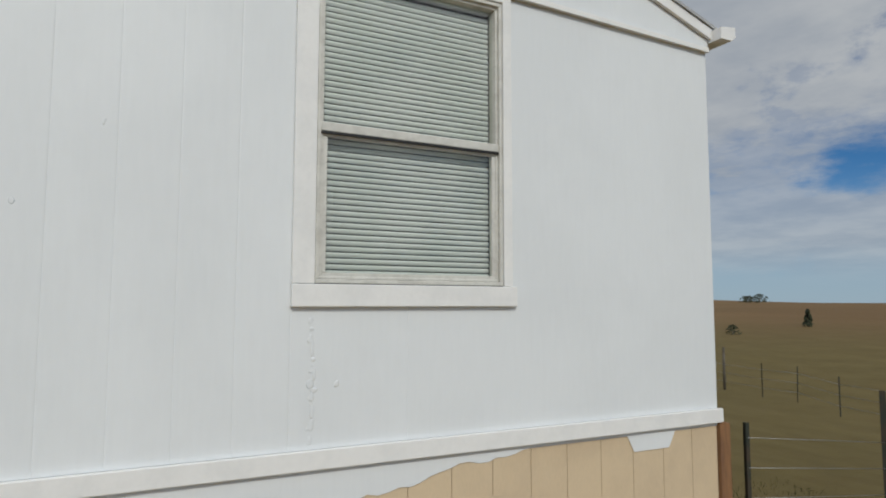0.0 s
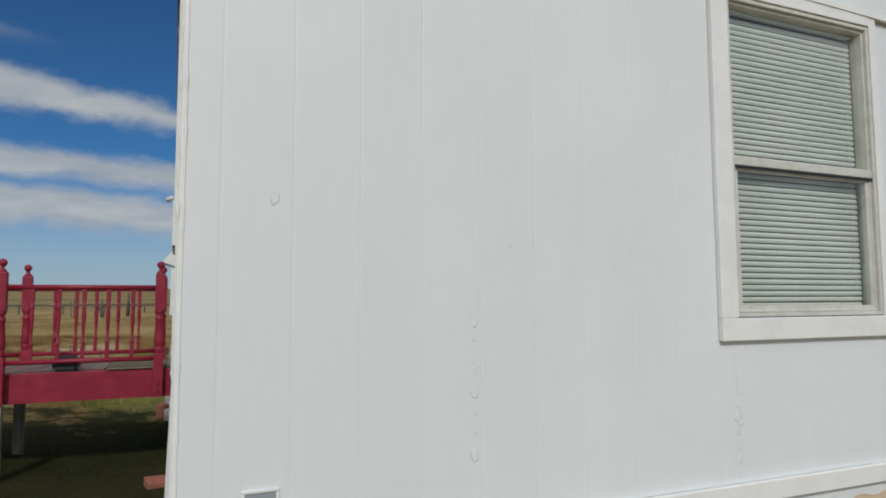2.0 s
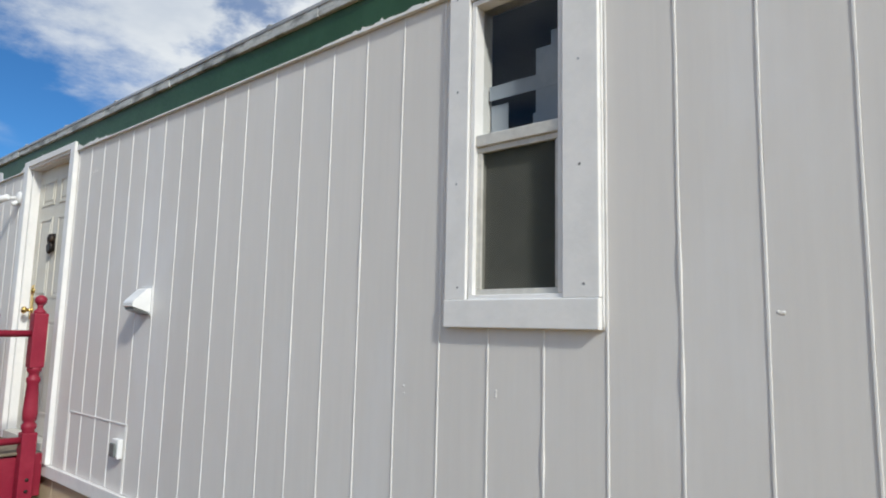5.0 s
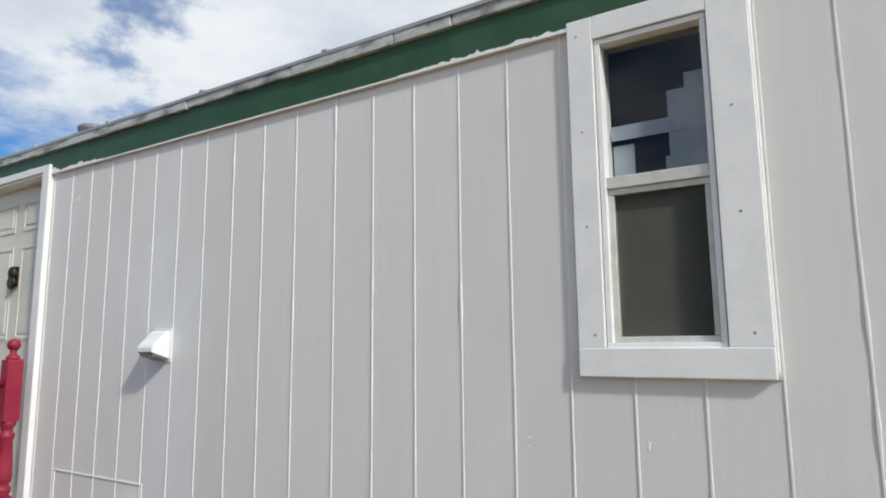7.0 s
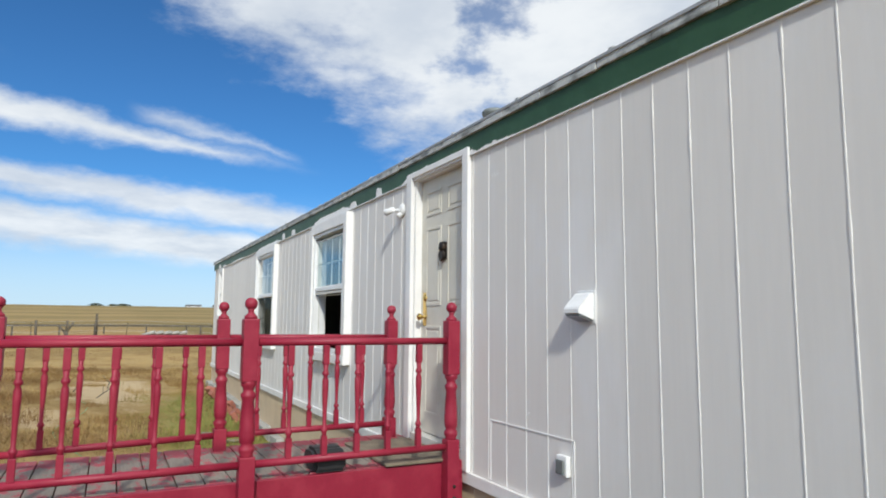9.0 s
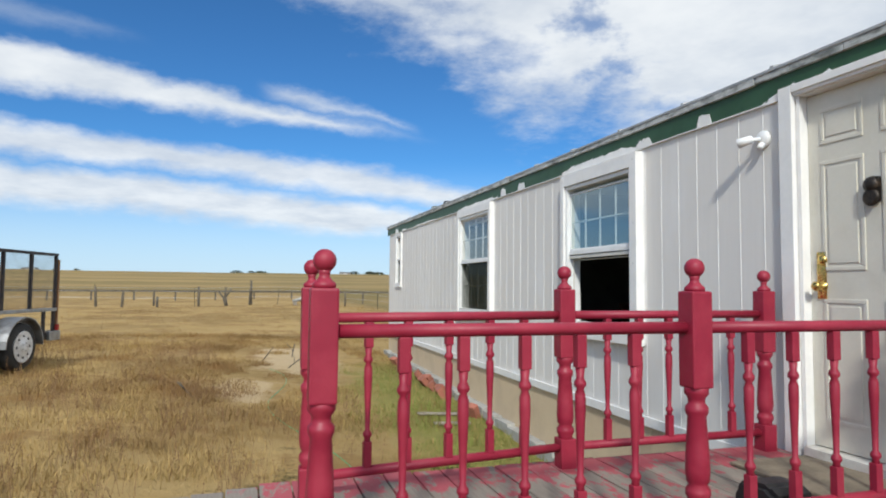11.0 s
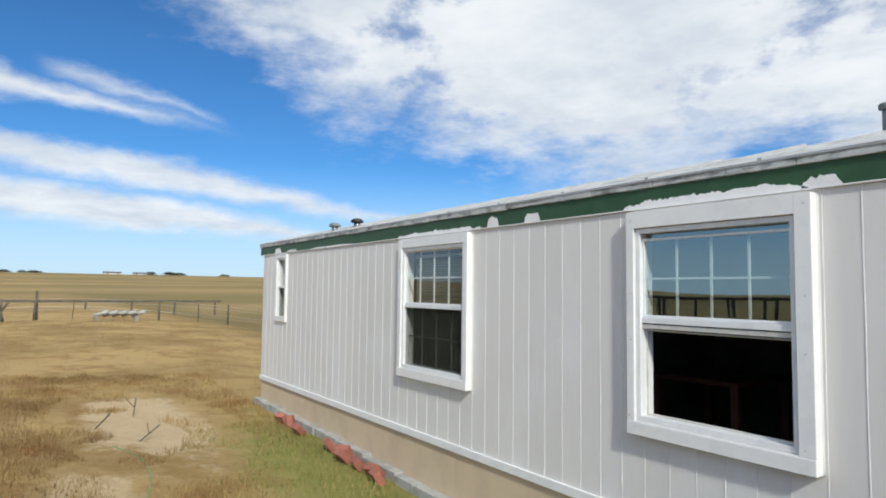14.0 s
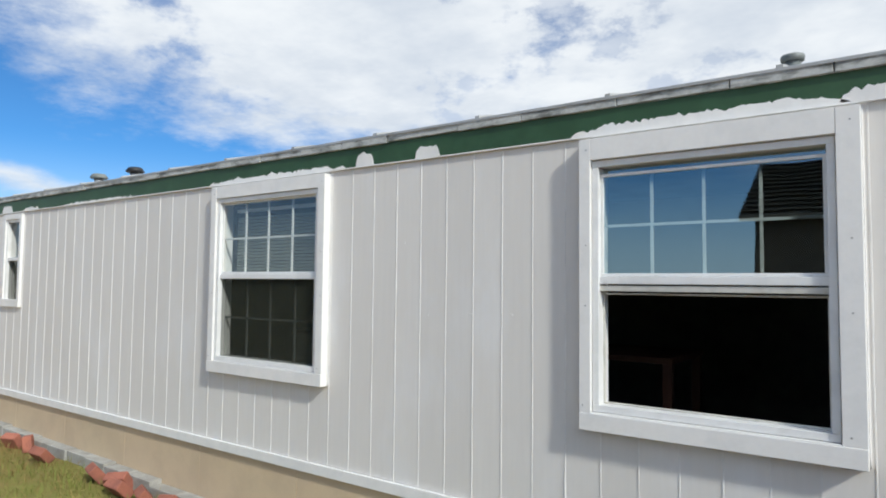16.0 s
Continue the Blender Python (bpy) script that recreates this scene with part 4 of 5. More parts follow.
part("edge", boxed(-0.41, -0.0046, 0.0, -0.402, -0.0005, 0.361), TRIM, acc)
part("edge", boxed(0.402, -0.0046, 0.0, 0.41, -0.0005, 0.361), TRIM, acc)

vent = thing("roof_pipe", (-7.79, 2.32, 3.64), "grey metal flue pipe with a cap on the roof", "flue")
part("pipe", lathe([(0.060, 0), (0.060, 0.30)], 18), FLUE, vent)
part("cap", lathe([(0.066, 0.292), (0.084, 0.298), (0.088, 0.33), (0.082, 0.342), (0.02, 0.348)], 18), FLUE, vent)
part("flashing", lathe([(0.16, -0.02), (0.15, 0.03), (0.08, 0.06)], 18), ROOF, vent)
vent = thing("roof_pipe", (-5.27, 0.45, 3.235), "short white pipe with a dark cap near the roof edge", "flue")
part("pipe", lathe([(0.075, 0), (0.075, 0.215)], 18), FARWHITE, vent)
part("cap", lathe([(0.076, 0.205), (0.098, 0.21), (0.102, 0.235), (0.09, 0.25), (0.02, 0.255)], 18), FLUE, vent)
for x, kind_ in ((-14.9, 0), (-14.1, 1)):
    rv = thing("roof_vent", (x, 0.5, 3.285), "small roof vent on the metal roof", "vent")
    part("neck", lathe([(0.05, 0), (0.05, 0.09)], 12), STEEL, rv)
    part("cap", lathe([(0.09, 0.085), (0.10, 0.10), (0.07, 0.14), (0.01, 0.15)], 12), (BLACK, FLUE)[1 - kind_], rv)

# lumpy patched seams and screw dimples on the white end wall
def lumps(y, z0, z1, n, seed, size):
    """Dabs of filler along an old seam, painted over."""
    r = random.Random(seed)
    b = bmesh.new()
    for i in range(n):
        z = z0 + (z1 - z0) * (i + r.random()) / n
        yy = y + r.gauss(0, 0.006)
        k = size * r.uniform(0.4, 1.2)
        m = Matrix.Translation((0.0005, yy, z)) @ Matrix.Diagonal((0.07, r.uniform(0.5, 1.3), r.uniform(0.6, 2.0), 1))
        bmesh.ops.create_icosphere(b, subdivisions=2, radius=k, matrix=m)
    for f in b.faces:
        f.smooth = True
    part("filler_dab", b, END_WHITE, wall_east, "painted filler dabs")


lumps(2.05, 0.88, 1.38, 26, 3, 0.011)
lumps(0.905, 1.05, 1.55, 16, 5, 0.010)
lumps(0.261, 1.865, 1.88, 3, 6, 0.012)
lumps(0.62, 1.20, 1.22, 2, 7, 0.009)
lumps(3.25, 1.95, 2.25, 4, 8, 0.008)
lumps(1.30, 2.05, 2.06, 2, 9, 0.009)
lumps(3.98, 1.62, 1.63, 2, 10, 0.009)
lumps(2.16, 1.10, 1.11, 2, 11, 0.010)
lumps(1.05, 1.75, 1.76, 2, 12, 0.008)

r_dab = random.Random(17)
for x, z in ((-4.577, 2.777), (-4.511, 2.775), (-9.288, 1.976), (-9.004, 1.973), (-9.602, 1.958), (-9.809, 2.428), (-4.546, 2.777), (-1.681, 1.59), (-4.189, 1.318), (-0.468, 1.841), (-0.862, 1.344), (-1.283, 1.597)):
    b = bmesh.new()
    for _ in range(3):
        m = Matrix.Translation((x + r_dab.gauss(0, 0.004), -0.0005, z + r_dab.gauss(0, 0.01))) @ Matrix.Diagonal((r_dab.uniform(0.6, 1.2), 0.25, r_dab.uniform(0.8, 1.8), 1))
        bmesh.ops.create_icosphere(b, subdivisions=2, radius=0.0042, matrix=m)
    for f in b.faces:
        f.smooth = True
    part("filler_dab", b, CAULK, wall_south, "painted filler dab")

# small louvre low on the end wall
lv = thing("wall_vent", (0.0, 0.232, 0.90), "small grey plastic vent low on the end wall", "vent")
part("frame", east(ring_frame(-0.052, 0.052, 0, 0.14, -0.008, -0.0005, 0.010)), VINYL, lv)
part("flap", east(boxed(-0.041, -0.006, 0.011, 0.041, -0.001, 0.129)), surface("grey_plastic", (0.3, 0.32, 0.35), None, 0.5), lv)

# corner strips where the two walls meet
b = bmesh.new()
box(b, -0.075, -0.005, BAND + 0.078, -0.035, -0.0005, 2.957, 0.002)
box(b, -0.033, -0.008, BAND + 0.078, 0.001, 0.009, 2.957, 0.003)
corner = structure("trim", b, TRIM, "white corner strips with lumpy caulk", "trim")
for x, y, s in ((-0.079, -0.002, 1), (-0.034, -0.006, 2), (-0.014, -0.007, 3), (0.001, -0.007, 4), (0.001, 0.008, 5)):
    b = bmesh.new()
    r0 = random.Random(s)
    z = BAND + 0.09
    prof_c = []
    while z < 2.93:
        prof_c.append((0.0024 + 0.0016 * abs(noise.noise((z * 9, s, 0))) * 2 + (0.0035 if r0.random() < 0.07 else 0), z))
        z += 0.02
    lathe(prof_c, 8, b, Matrix.Translation((x, y, 0)))
    part("caulk_bead", b, TRIM, corner)


# ---- siding, board by board ----
def plank_mesh(u0, u1, z0, z1, left, right, depth, lip):
    """One siding board between two grooves: front at 0, its long edges bevelled by lip."""
    b = bmesh.new()
    pts = [(u0, depth), (u0, lip if left else 0), (u0 + left, 0), (u1 - right, 0), (u1, lip if right else 0), (u1, depth)]
    pts = [p for i, p in enumerate(pts) if i == 0 or p != pts[i - 1]]
    prism(b, pts, "z", z0, z1)
    return b


def lay_siding(wall, cuts, z0, z1, holes, left, right, depth, lip, material, flip):
    shared = {}
    for a, b_ in zip(cuts, cuts[1:]):
        beside = [h for h in holes if h[0] < b_ and h[2] > a]
        levels = sorted({z0, z1, *[z for h in beside for z in (h[1], h[3]) if z0 < z < z1]})
        for lo, hi in zip(levels, levels[1:]):
            free = [(a, b_)]
            for h in beside:
                if h[1] < (lo + hi) / 2 < h[3]:
                    free = [q for p in free for q in ((p[0], min(p[1], h[0])), (max(p[0], h[2]), p[1])) if q[1] - q[0] > 0.004]
            for u0, u1 in free:
                key = (round(u1 - u0, 4), lo, hi, u0 == a, u1 == b_)
                if key not in shared:
                    m = plank_mesh(0, u1 - u0, lo, hi, left if u0 == a else 0, right if u1 == b_ else 0, depth, lip)
                    shared[key] = finish("plank", east(m) if flip else m, material)
                o = new("plank", shared[key])
                o.parent = wall
                o.location = (0, u0, 0) if flip else (u0, 0, 0)


def lay_beads(places, z0, z1, holes):
    """A raised bead of white paint and caulk along every groove, uneven in width."""
    r = random.Random(21)
    for u in places:
        spans, low = [], z0
        for h in sorted((h for h in holes if h[0] - 0.004 < u < h[2] + 0.004), key=lambda h: h[1]):
            if h[1] > low:
                spans.append((low, h[1] - 0.002))
            low = max(low, h[3])
        if low < z1:
            spans.append((low, z1))
        for lo, hi in spans:
            if hi - lo < 0.03:
                continue
            b = bmesh.new()
            n = max(2, int((hi - lo) / 0.09))
            rings = []
            for i in range(n + 1):
                z = lo + (hi - lo) * i / n
                w = 0.0050 + 0.0010 * noise.noise((u * 5, z * 6, 0))
                d = 0.0027 + 0.0008 * noise.noise((u * 5, z * 6, 9))
                c = u - 0.002 + 0.0018 * noise.noise((u * 3, z * 2.5, 4))
                if r.random() < 0.03:
                    w, d = w * 1.5, d * 1.5
                rings.append([b.verts.new(p) for p in ((c - w, 0.003, z), (c - w * 0.5, -d, z), (c + w * 0.5, -d, z), (c + w, 0.003, z))])
            for p, q in zip(rings, rings[1:]):
                for i in range(3):
                    b.faces.new((p[i], p[i + 1], q[i + 1], q[i]))
            b.faces.new(list(reversed(rings[0])))
            b.faces.new(rings[-1])
            part("caulk_bead", b, CAULK, wall_south)


cuts = [-0.081] + [-0.294 - 0.2045 * i for i in range(12)]      # three runs of sheets with their own rhythm
cuts += [-2.775 - 0.2052 * i for i in range(11)]
cuts += [-5.042, -5.245, -5.448, -5.65, -5.853] + [-6.0204 - 0.2032 * i for i in range(53)]
cuts.append(-LEN)
cuts = sorted(cuts)
lay_siding(wall_south, cuts, BAND + 0.0755, TOP + 0.0005, [(h[0] - 0.0, h[1] - 0.0, h[2] + 0.0, h[3]) for h in SOUTH], 0.003, 0.005, 0.0095, 0.004, SIDING, False)
lay_beads(cuts[1:-1], BAND + 0.0757, TOP - 0.0005, ((-1.485, 1.80, -0.922, 3.0), (-5.868, 0.85, -4.846, 3.0), (-8.55, 1.39, -7.265, 3.0), (-11.853, 1.41, -10.508, 3.0), (-16.12, 1.83, -15.606, 3.0)))
cuts = [0.006] + [0.106 + 0.2065 * i for i in range(10)] + [2.46, WID]
lay_siding(wall_east, cuts, BAND + 0.0755, 2.86, [END], 0.005, 0.005, 0.0036, 0.0013, END_WHITE, True)


# ---- deck ----
DX0, DX1, DTOP = -5.98, -4.903, 0.962
POST_H = 0.30   # post foot below the deck's top
FLOOR = DTOP - 0.028
deck = thing("deck", (-5.4, -1.4, 0.0), "red painted timber deck with worn boards", "deck")


def local(bm):
    bmesh.ops.transform(bm, matrix=Matrix.Translation((5.4, 1.4, 0)), verts=bm.verts[:])
    return bm


part("rim_board", local(boxed(DX1 - 0.04, -2.83, 0.665, DX1, -0.03, FLOOR - 0.004, 0.005)), RED, deck)
part("rim_board", local(boxed(DX0, -2.83, 0.675, DX0 + 0.04, -0.03, FLOOR - 0.03, 0.005)), RED, deck)
part("rim_board", local(boxed(DX0 + 0.041, -0.07, 0.675, DX1 - 0.041, -0.03, FLOOR - 0.03, 0.005)), RED, deck)
for y in (-0.7, -1.45, -2.1, -2.8):
    part("joist", local(boxed(DX0 + 0.041, y, 0.70, DX1 - 0.041, y + 0.04, FLOOR - 0.032)), RAWWOOD, deck)
b = bmesh.new()
prism(b, [(-4.865, 0.76), (-4.775, 0.76), (-4.765, -0.3), (-4.855, -0.3)], "y", -1.50, -1.41)
bmesh.ops.transform(b, matrix=Matrix.Translation((-0.04, 0.02, -0.10)), verts=b.verts[:])
part("support_post", local(b), RAWWOOD, deck, "grey weathered support post")
for px, py in ((-5.9, -1.45), (-5.9, -2.75), (-4.9, -2.75)):
    part("support_post", local(boxed(px - 0.045, py - 0.045, -0.4, px + 0.045, py + 0.045, 0.93, 0.004)), RAWWOOD, deck)
# boards run across the deck
y = -0.035
rb = random.Random(9)
while y > -2.83:
    w = 0.138
    part("board", local(boxed(DX0 - 0.02 + rb.uniform(-0.01, 0.01), y - w, FLOOR - 0.028, DX1 - 0.041 + rb.uniform(-0.004, 0.002), y, FLOOR + rb.uniform(-0.002, 0.003), 0.004)), DECKBOARD, deck)
    y -= w + 0.007
ramp = thing("ramp", (-5.4, -3.9, 0.0), "worn red timber ramp that leads up to the deck", "ramp")
slope = 0.075
for i in range(18):
    yy = y - i * 0.147
    zt = FLOOR - 0.002 - slope * (-2.83 - yy + 0.07) * 1.0
    b = boxed(-0.60 + rb.uniform(-0.012, 0.012), yy - 0.139 + 3.9, zt - 0.028, 0.60 + rb.uniform(-0.012, 0.012), yy + 3.9, zt, 0.004)
    part("board", b, DECKBOARD, ramp)
for sx in (-0.58, 0.56):
    b = bmesh.new()
    prism(b, [(-2.85 + 3.9, FLOOR - 0.034), (-5.5 + 3.9, FLOOR - 0.034 - slope * 2.7), (-5.5 + 3.9, 0.48), (-2.85 + 3.9, 0.66)], "x", sx, sx + 0.04)
    part("stringer", b, RED, ramp)

# turned posts with ball tops
PROFILE_POST = [(0.040, 1.41), (0.043, 1.405), (0.043, 1.39), (0.030, 1.375), (0.030, 1.36), (0.041, 1.35), (0.041, 1.335), (0.033, 1.32),
                (0.041, 1.22), (0.044, 1.16), (0.040, 1.13), (0.032, 1.12), (0.044, 1.105), (0.044, 1.09), (0.035, 1.075), (0.04, 1.06)]


def newel(short):
    """A square newel post, turned between two square blocks, with a ball on a neck; local height 0 is the deck's top."""
    p = thing("newel_post", (0, 0, 0), "red painted turned post with a ball top", "post", "posts of the deck")
    s = 0.043
    if short > 0.1:
        for z in (-0.24, -0.17):
            part("bolt", lathe([(0.011, 0), (0.011, 0.006), (0.004, 0.009)], 8, m=Matrix.Translation((s, 0.004, z)) @ Matrix.Rotation(radians(90), 4, "Y")), IRON, p, "dark bolt head")
    part("upper_block", boxed(-s, -s, 0.528, s, s, 0.878, 0.008), RED, p)
    part("lower_block", boxed(-s, -s, -short, s, s, 0.118, 0.006), RED, p)
    part("turned_shaft", lathe([(r, 0.112 + (z - 1.06) * 1.2) for r, z in reversed(PROFILE_POST)], 18), RED, p)
    part("neck", lathe([(0.034, 0.877), (0.037, 0.884), (0.036, 0.892), (0.024, 0.902), (0.017, 0.912), (0.017, 0.922), (0.021, 0.934)], 18), RED, p)
    ball = [(0.0358 * math.sin(math.pi * k / 12) + 0.0004, 0.962 - 0.0358 * math.cos(math.pi * k / 12)) for k in range(13)]
    part("ball", lathe(ball, 20), RED, p, "round ball finial")
    return p


NEAR = [(-4.79 - 0.065, -0.145), (-4.855, -1.43), (-4.86, -2.78)]
FAR = [(-5.90, -0.14), (-5.885, -1.42), (-5.685, -2.733)]
first = newel(0.29)
first.matrix_world = pose(*NEAR[0], DTOP)
for px, py in NEAR[1:] + FAR:
    copy_thing(first, pose(px, py, DTOP, random.uniform(-0.6, 0.6), random.uniform(-0.6, 0.6), random.uniform(-2, 2)))


def railing(a, b_):
    """Two round-edged rails with turned balusters between two posts."""
    a, b_ = Vector((*a, DTOP)), Vector((*b_, DTOP))
    run = (b_ - a).length
    ang = math.degrees(math.atan2(b_.y - a.y, b_.x - a.x))
    r = thing("railing", tuple(a), "red painted railing with turned balusters", "railing", "railings of the deck", turn=ang)
    for z, name in ((0.745, "top_rail"), (0.072, "bottom_rail")):
        bb = bmesh.new()
        prism(bb, [(0.023 * math.cos(math.pi * q / 6), z + 0.022 * math.sin(math.pi * q / 6)) for q in range(12)], "x", 0.042, run - 0.042)
        for f in bb.faces:
            f.smooth = len(f.verts) == 4
        part(name, bb, RED, r)
    prof = [(0.016, 0.19), (0.013, 0.215), (0.02, 0.225), (0.02, 0.235), (0.011, 0.25), (0.013, 0.34), (0.017, 0.43), (0.019, 0.47), (0.0185, 0.52), (0.012, 0.54), (0.021, 0.552), (0.021, 0.562), (0.013, 0.578), (0.017, 0.616)]
    for k in range(5):
        x = 0.042 + (run - 0.084) * (k + 1) / 6 + random.uniform(-0.012, 0.012)
        q = bmesh.new()
        box(q, x - 0.017, -0.017, 0.088, x + 0.017, 0.017, 0.20, 0.003)
        box(q, x - 0.018, -0.018, 0.612, x + 0.018, 0.018, 0.725, 0.004)
        lathe(prof, 12, q, Matrix.Translation((x, 0, 0)))
        part("baluster", q, RED, r)


for row in (NEAR, FAR):
    railing(row[0], row[1])
    railing(row[1], row[2])

doormat = thing("doormat", (-5.28, -0.33, FLOOR + 0.004), "brown coir doormat before the door", "mat")
part("mat", boxed(-0.40, -0.25, 0, 0.40, 0.25, 0.018, 0.006), MAT, doormat)
bag = thing("boot_scraper", (-5.02, -0.93, FLOOR + 0.004), "small black plastic box on the deck", "box")
b = bmesh.new()
prism(b, [(-0.13, 0), (0.13, 0), (0.12, 0.10), (0.05, 0.135), (-0.08, 0.13), (-0.125, 0.07)], "y", -0.10, 0.10)
bmesh.ops.bevel(b, geom=b.edges[:], offset=0.02, segments=2, affect="EDGES")
part("body", b, BLACK, bag)

# ---- bricks along the footing ----
for i, (x, turn, tilt) in enumerate(((-15.0, 20, 40), (-14.75, -30, 8), (-14.2, 10, 55), (-13.2, -15, 50), (-12.9, 25, 42), (-12.72, 5, 56), (-12.4, -20, 47), (-12.05, 12, 52),
                                     (-11.85, -8, 40), (-10.65, 30, 35), (-7.45, 15, 20), (-7.25, -25, 5), (-4.42, 12, 0))):
    y = -0.24 + 0.05 * math.sin(i * 2.1) if x < -10 else -0.12
    bk = tagged(new("brick", finish("brick", boxed(-0.10 - 0.012 * math.sin(i * 3.7), -0.05, -0.085 + 0.012 * math.sin(i * 1.3), 0.09 + 0.014 * math.sin(i * 5.1), 0.04, 0.09 + 0.012 * math.sin(i * 2.9), 0.012), BRICK)), "red clay brick leaning at the foot of the wall", "brick", "bricks along the footing")
    bk.matrix_world = pose(x, y, ground_height(x, y) + (0.075 if tilt else 0.02), tilt * 0.8 if tilt else 88, 6 * math.sin(i * 4.3), turn)


# ---- trailer ----
def trailer():
    t = thing("utility_trailer", (-14.44, -5.92, 0.62), "black steel utility trailer with tall mesh sides on the grass", "trailer", turn=165.7)
    L, bed, mid, top, W, ax = -3.9, 0.46, 0.84, 1.655, 1.75, -1.2    # the bed runs from its tail at 0 to L; the near side is y = 0
    b = bmesh.new()
    for y in (0.0, W):
        box(b, L, y - 0.03, bed - 0.10, 0.0, y + 0.03, bed, 0.004)
    for x in (0.0, -0.98, -1.95, -2.92, L):
        box(b, x - 0.03, 0.031, bed - 0.09, x + 0.03, W - 0.031, bed - 0.01, 0.003)
    part("bed_frame", b, BLACKSTEEL, t)
    part("bed", boxed(L, 0.03, bed + 0.001, 0, W - 0.03, bed + 0.03), RAWWOOD, t, "weathered plank bed")
    for y in (0.0, W):
        side = part("side_panel", boxed(L, y - 0.022, top, 0.02, y + 0.022, top + 0.045, 0.004), BLACKSTEEL, t)
        part("middle_rail", boxed(L, y - 0.026, mid - 0.05, 0.03, y + 0.026, mid, 0.004), STEEL, side, "worn grey middle rail")
        for k in range(6):
            x = -0.01 - 0.66 * k
            part("upright", boxed(x - 0.024, y - 0.02, mid + 0.0005, x + 0.024, y + 0.02, top - 0.0005, 0.003), BLACKSTEEL, side)
        for x in (-0.03, -0.30, -2.1, -2.9, -3.7):
            part("short_post", boxed(x - 0.025, y - 0.02, bed + 0.0005, x + 0.025, y + 0.02, mid - 0.0505, 0.003), BLACKSTEEL, side)
        bb = bmesh.new()
        for i in range(154):
            x = L + 0.02 + i * 0.0252
            box(bb, x - 0.0011, y - 0.0008, mid, x + 0.0011, y + 0.0008, top)
        for i in range(32):
            z = mid + 0.012 + i * 0.0252
            box(bb, L, y - 0.0008, z - 0.0011, 0, y + 0.0008, z + 0.0011)
        part("wire_mesh", bb, BLACKSTEEL, side, "fine steel mesh")
    for y, out in ((-0.15, -1), (W + 0.15, 1)):
        spin = Matrix.Rotation(radians(-90 * out), 4, "X")
        hub = Matrix.Translation((ax, y, 0.335))
        wheel = part("wheel", lathe([(0.18, -0.085), (0.29, -0.10), (0.325, -0.08), (0.336, -0.03), (0.336, 0.03), (0.325, 0.08), (0.29, 0.10), (0.18, 0.085)], 30, m=hub @ spin), RUBBER, t, "black rubber tyre")
        face = Matrix.Translation((ax, y + out * 0.092, 0.335)) @ spin
        part("rim", lathe([(0.215, 0.0), (0.22, 0.012), (0.205, 0.016), (0.175, -0.01), (0.13, 0.012), (0.09, 0.0), (0.075, 0.03), (0.03, 0.035)], 24, m=face), WHEELWHITE, wheel, "white steel rim")
        for k in range(5):
            a = 2 * math.pi * k / 5
            part("lug_nut", lathe([(0.012, 0), (0.012, 0.03)], 6, m=face @ Matrix.Translation((0.055 * math.cos(a), 0.055 * math.sin(a), 0.01))), STEEL, wheel)
        for k in range(8):
            a = 2 * math.pi * k / 8
            part("vent_slot", lathe([(0.02, 0), (0.02, 0.005)], 8, m=face @ Matrix.Translation((0.148 * math.cos(a), 0.148 * math.sin(a), 0.006))), BLACK, wheel)
        f = bmesh.new()
        pts = [(ax + 0.44 * math.cos(math.pi * k / 12), 0.335 + 0.42 * math.sin(math.pi * k / 12)) for k in range(13)]
        pts += [(ax + 0.425 * math.cos(math.pi * k / 12), 0.335 + 0.405 * math.sin(math.pi * k / 12)) for k in range(12, -1, -1)]
        prism(f, pts, "y", y - 0.13, y + 0.13)
        part("fender", f, STEEL, t, "dull grey steel fender")
    part("tail_light", boxed(-0.02, -0.06, bed + 0.03, 0.05, -0.031, bed + 0.12, 0.005), REDLENS, t, "red tail light")
    part("light_bracket", boxed(-0.25, -0.08, bed - 0.12, 0.05, -0.031, bed + 0.02, 0.004), STEEL, t)
    part("tail_post", boxed(0.021, -0.03, bed - 0.05, 0.06, 0.03, top - 0.05, 0.004), BROWNWOOD, t, "rusty red upright")
    b = bmesh.new()
    rod(b, (L, 0.1, bed - 0.05), (L - 1.2, 0.87, bed - 0.05), 0.035)
    rod(b, (L, 1.65, bed - 0.05), (L - 1.2, 0.89, bed - 0.05), 0.035)
    part("tongue", b, BLACKSTEEL, t)
    b = bmesh.new()
    rod(b, (ax, -0.06, 0.335), (ax, W + 0.06, 0.335), 0.03)
    part("axle", b, BLACKSTEEL, t)
    b = bmesh.new()
    rod(b, (L - 1.05, 0.87, 0.0), (L - 1.05, 0.87, bed), 0.025)
    part("jack", b, STEEL, t)


trailer()

# ---- fences and the far field ----
rf = random.Random(12)


def fence_post(x, y, high, wood=False, lean=0.0, radius=0.05):
    z = ground_height(x, y)
    if wood:
        b = lathe([(radius, -0.3), (radius * 0.95, high * 0.5), (radius * 0.88, high), (radius * 0.4, high + 0.01)], 8)
        m, lab = DARKWOOD, "weathered wooden fence post"
    else:
        b = bmesh.new()
        prism(b, [(-0.022, 0), (0.022, 0), (0.022, 0.006), (0.004, 0.006), (0.004, 0.032), (-0.004, 0.032), (-0.004, 0.006), (-0.022, 0.006)], "z", -0.3, high)
        m, lab = TPOST, "dark green steel T-post"
    o = tagged(new("fence_post", finish("fence_post", b, m)), lab, "post", "posts of the fences")
    o.matrix_world = pose(x, y, z, lean, lean * 0.6, rf.uniform(0, 180))
    return o


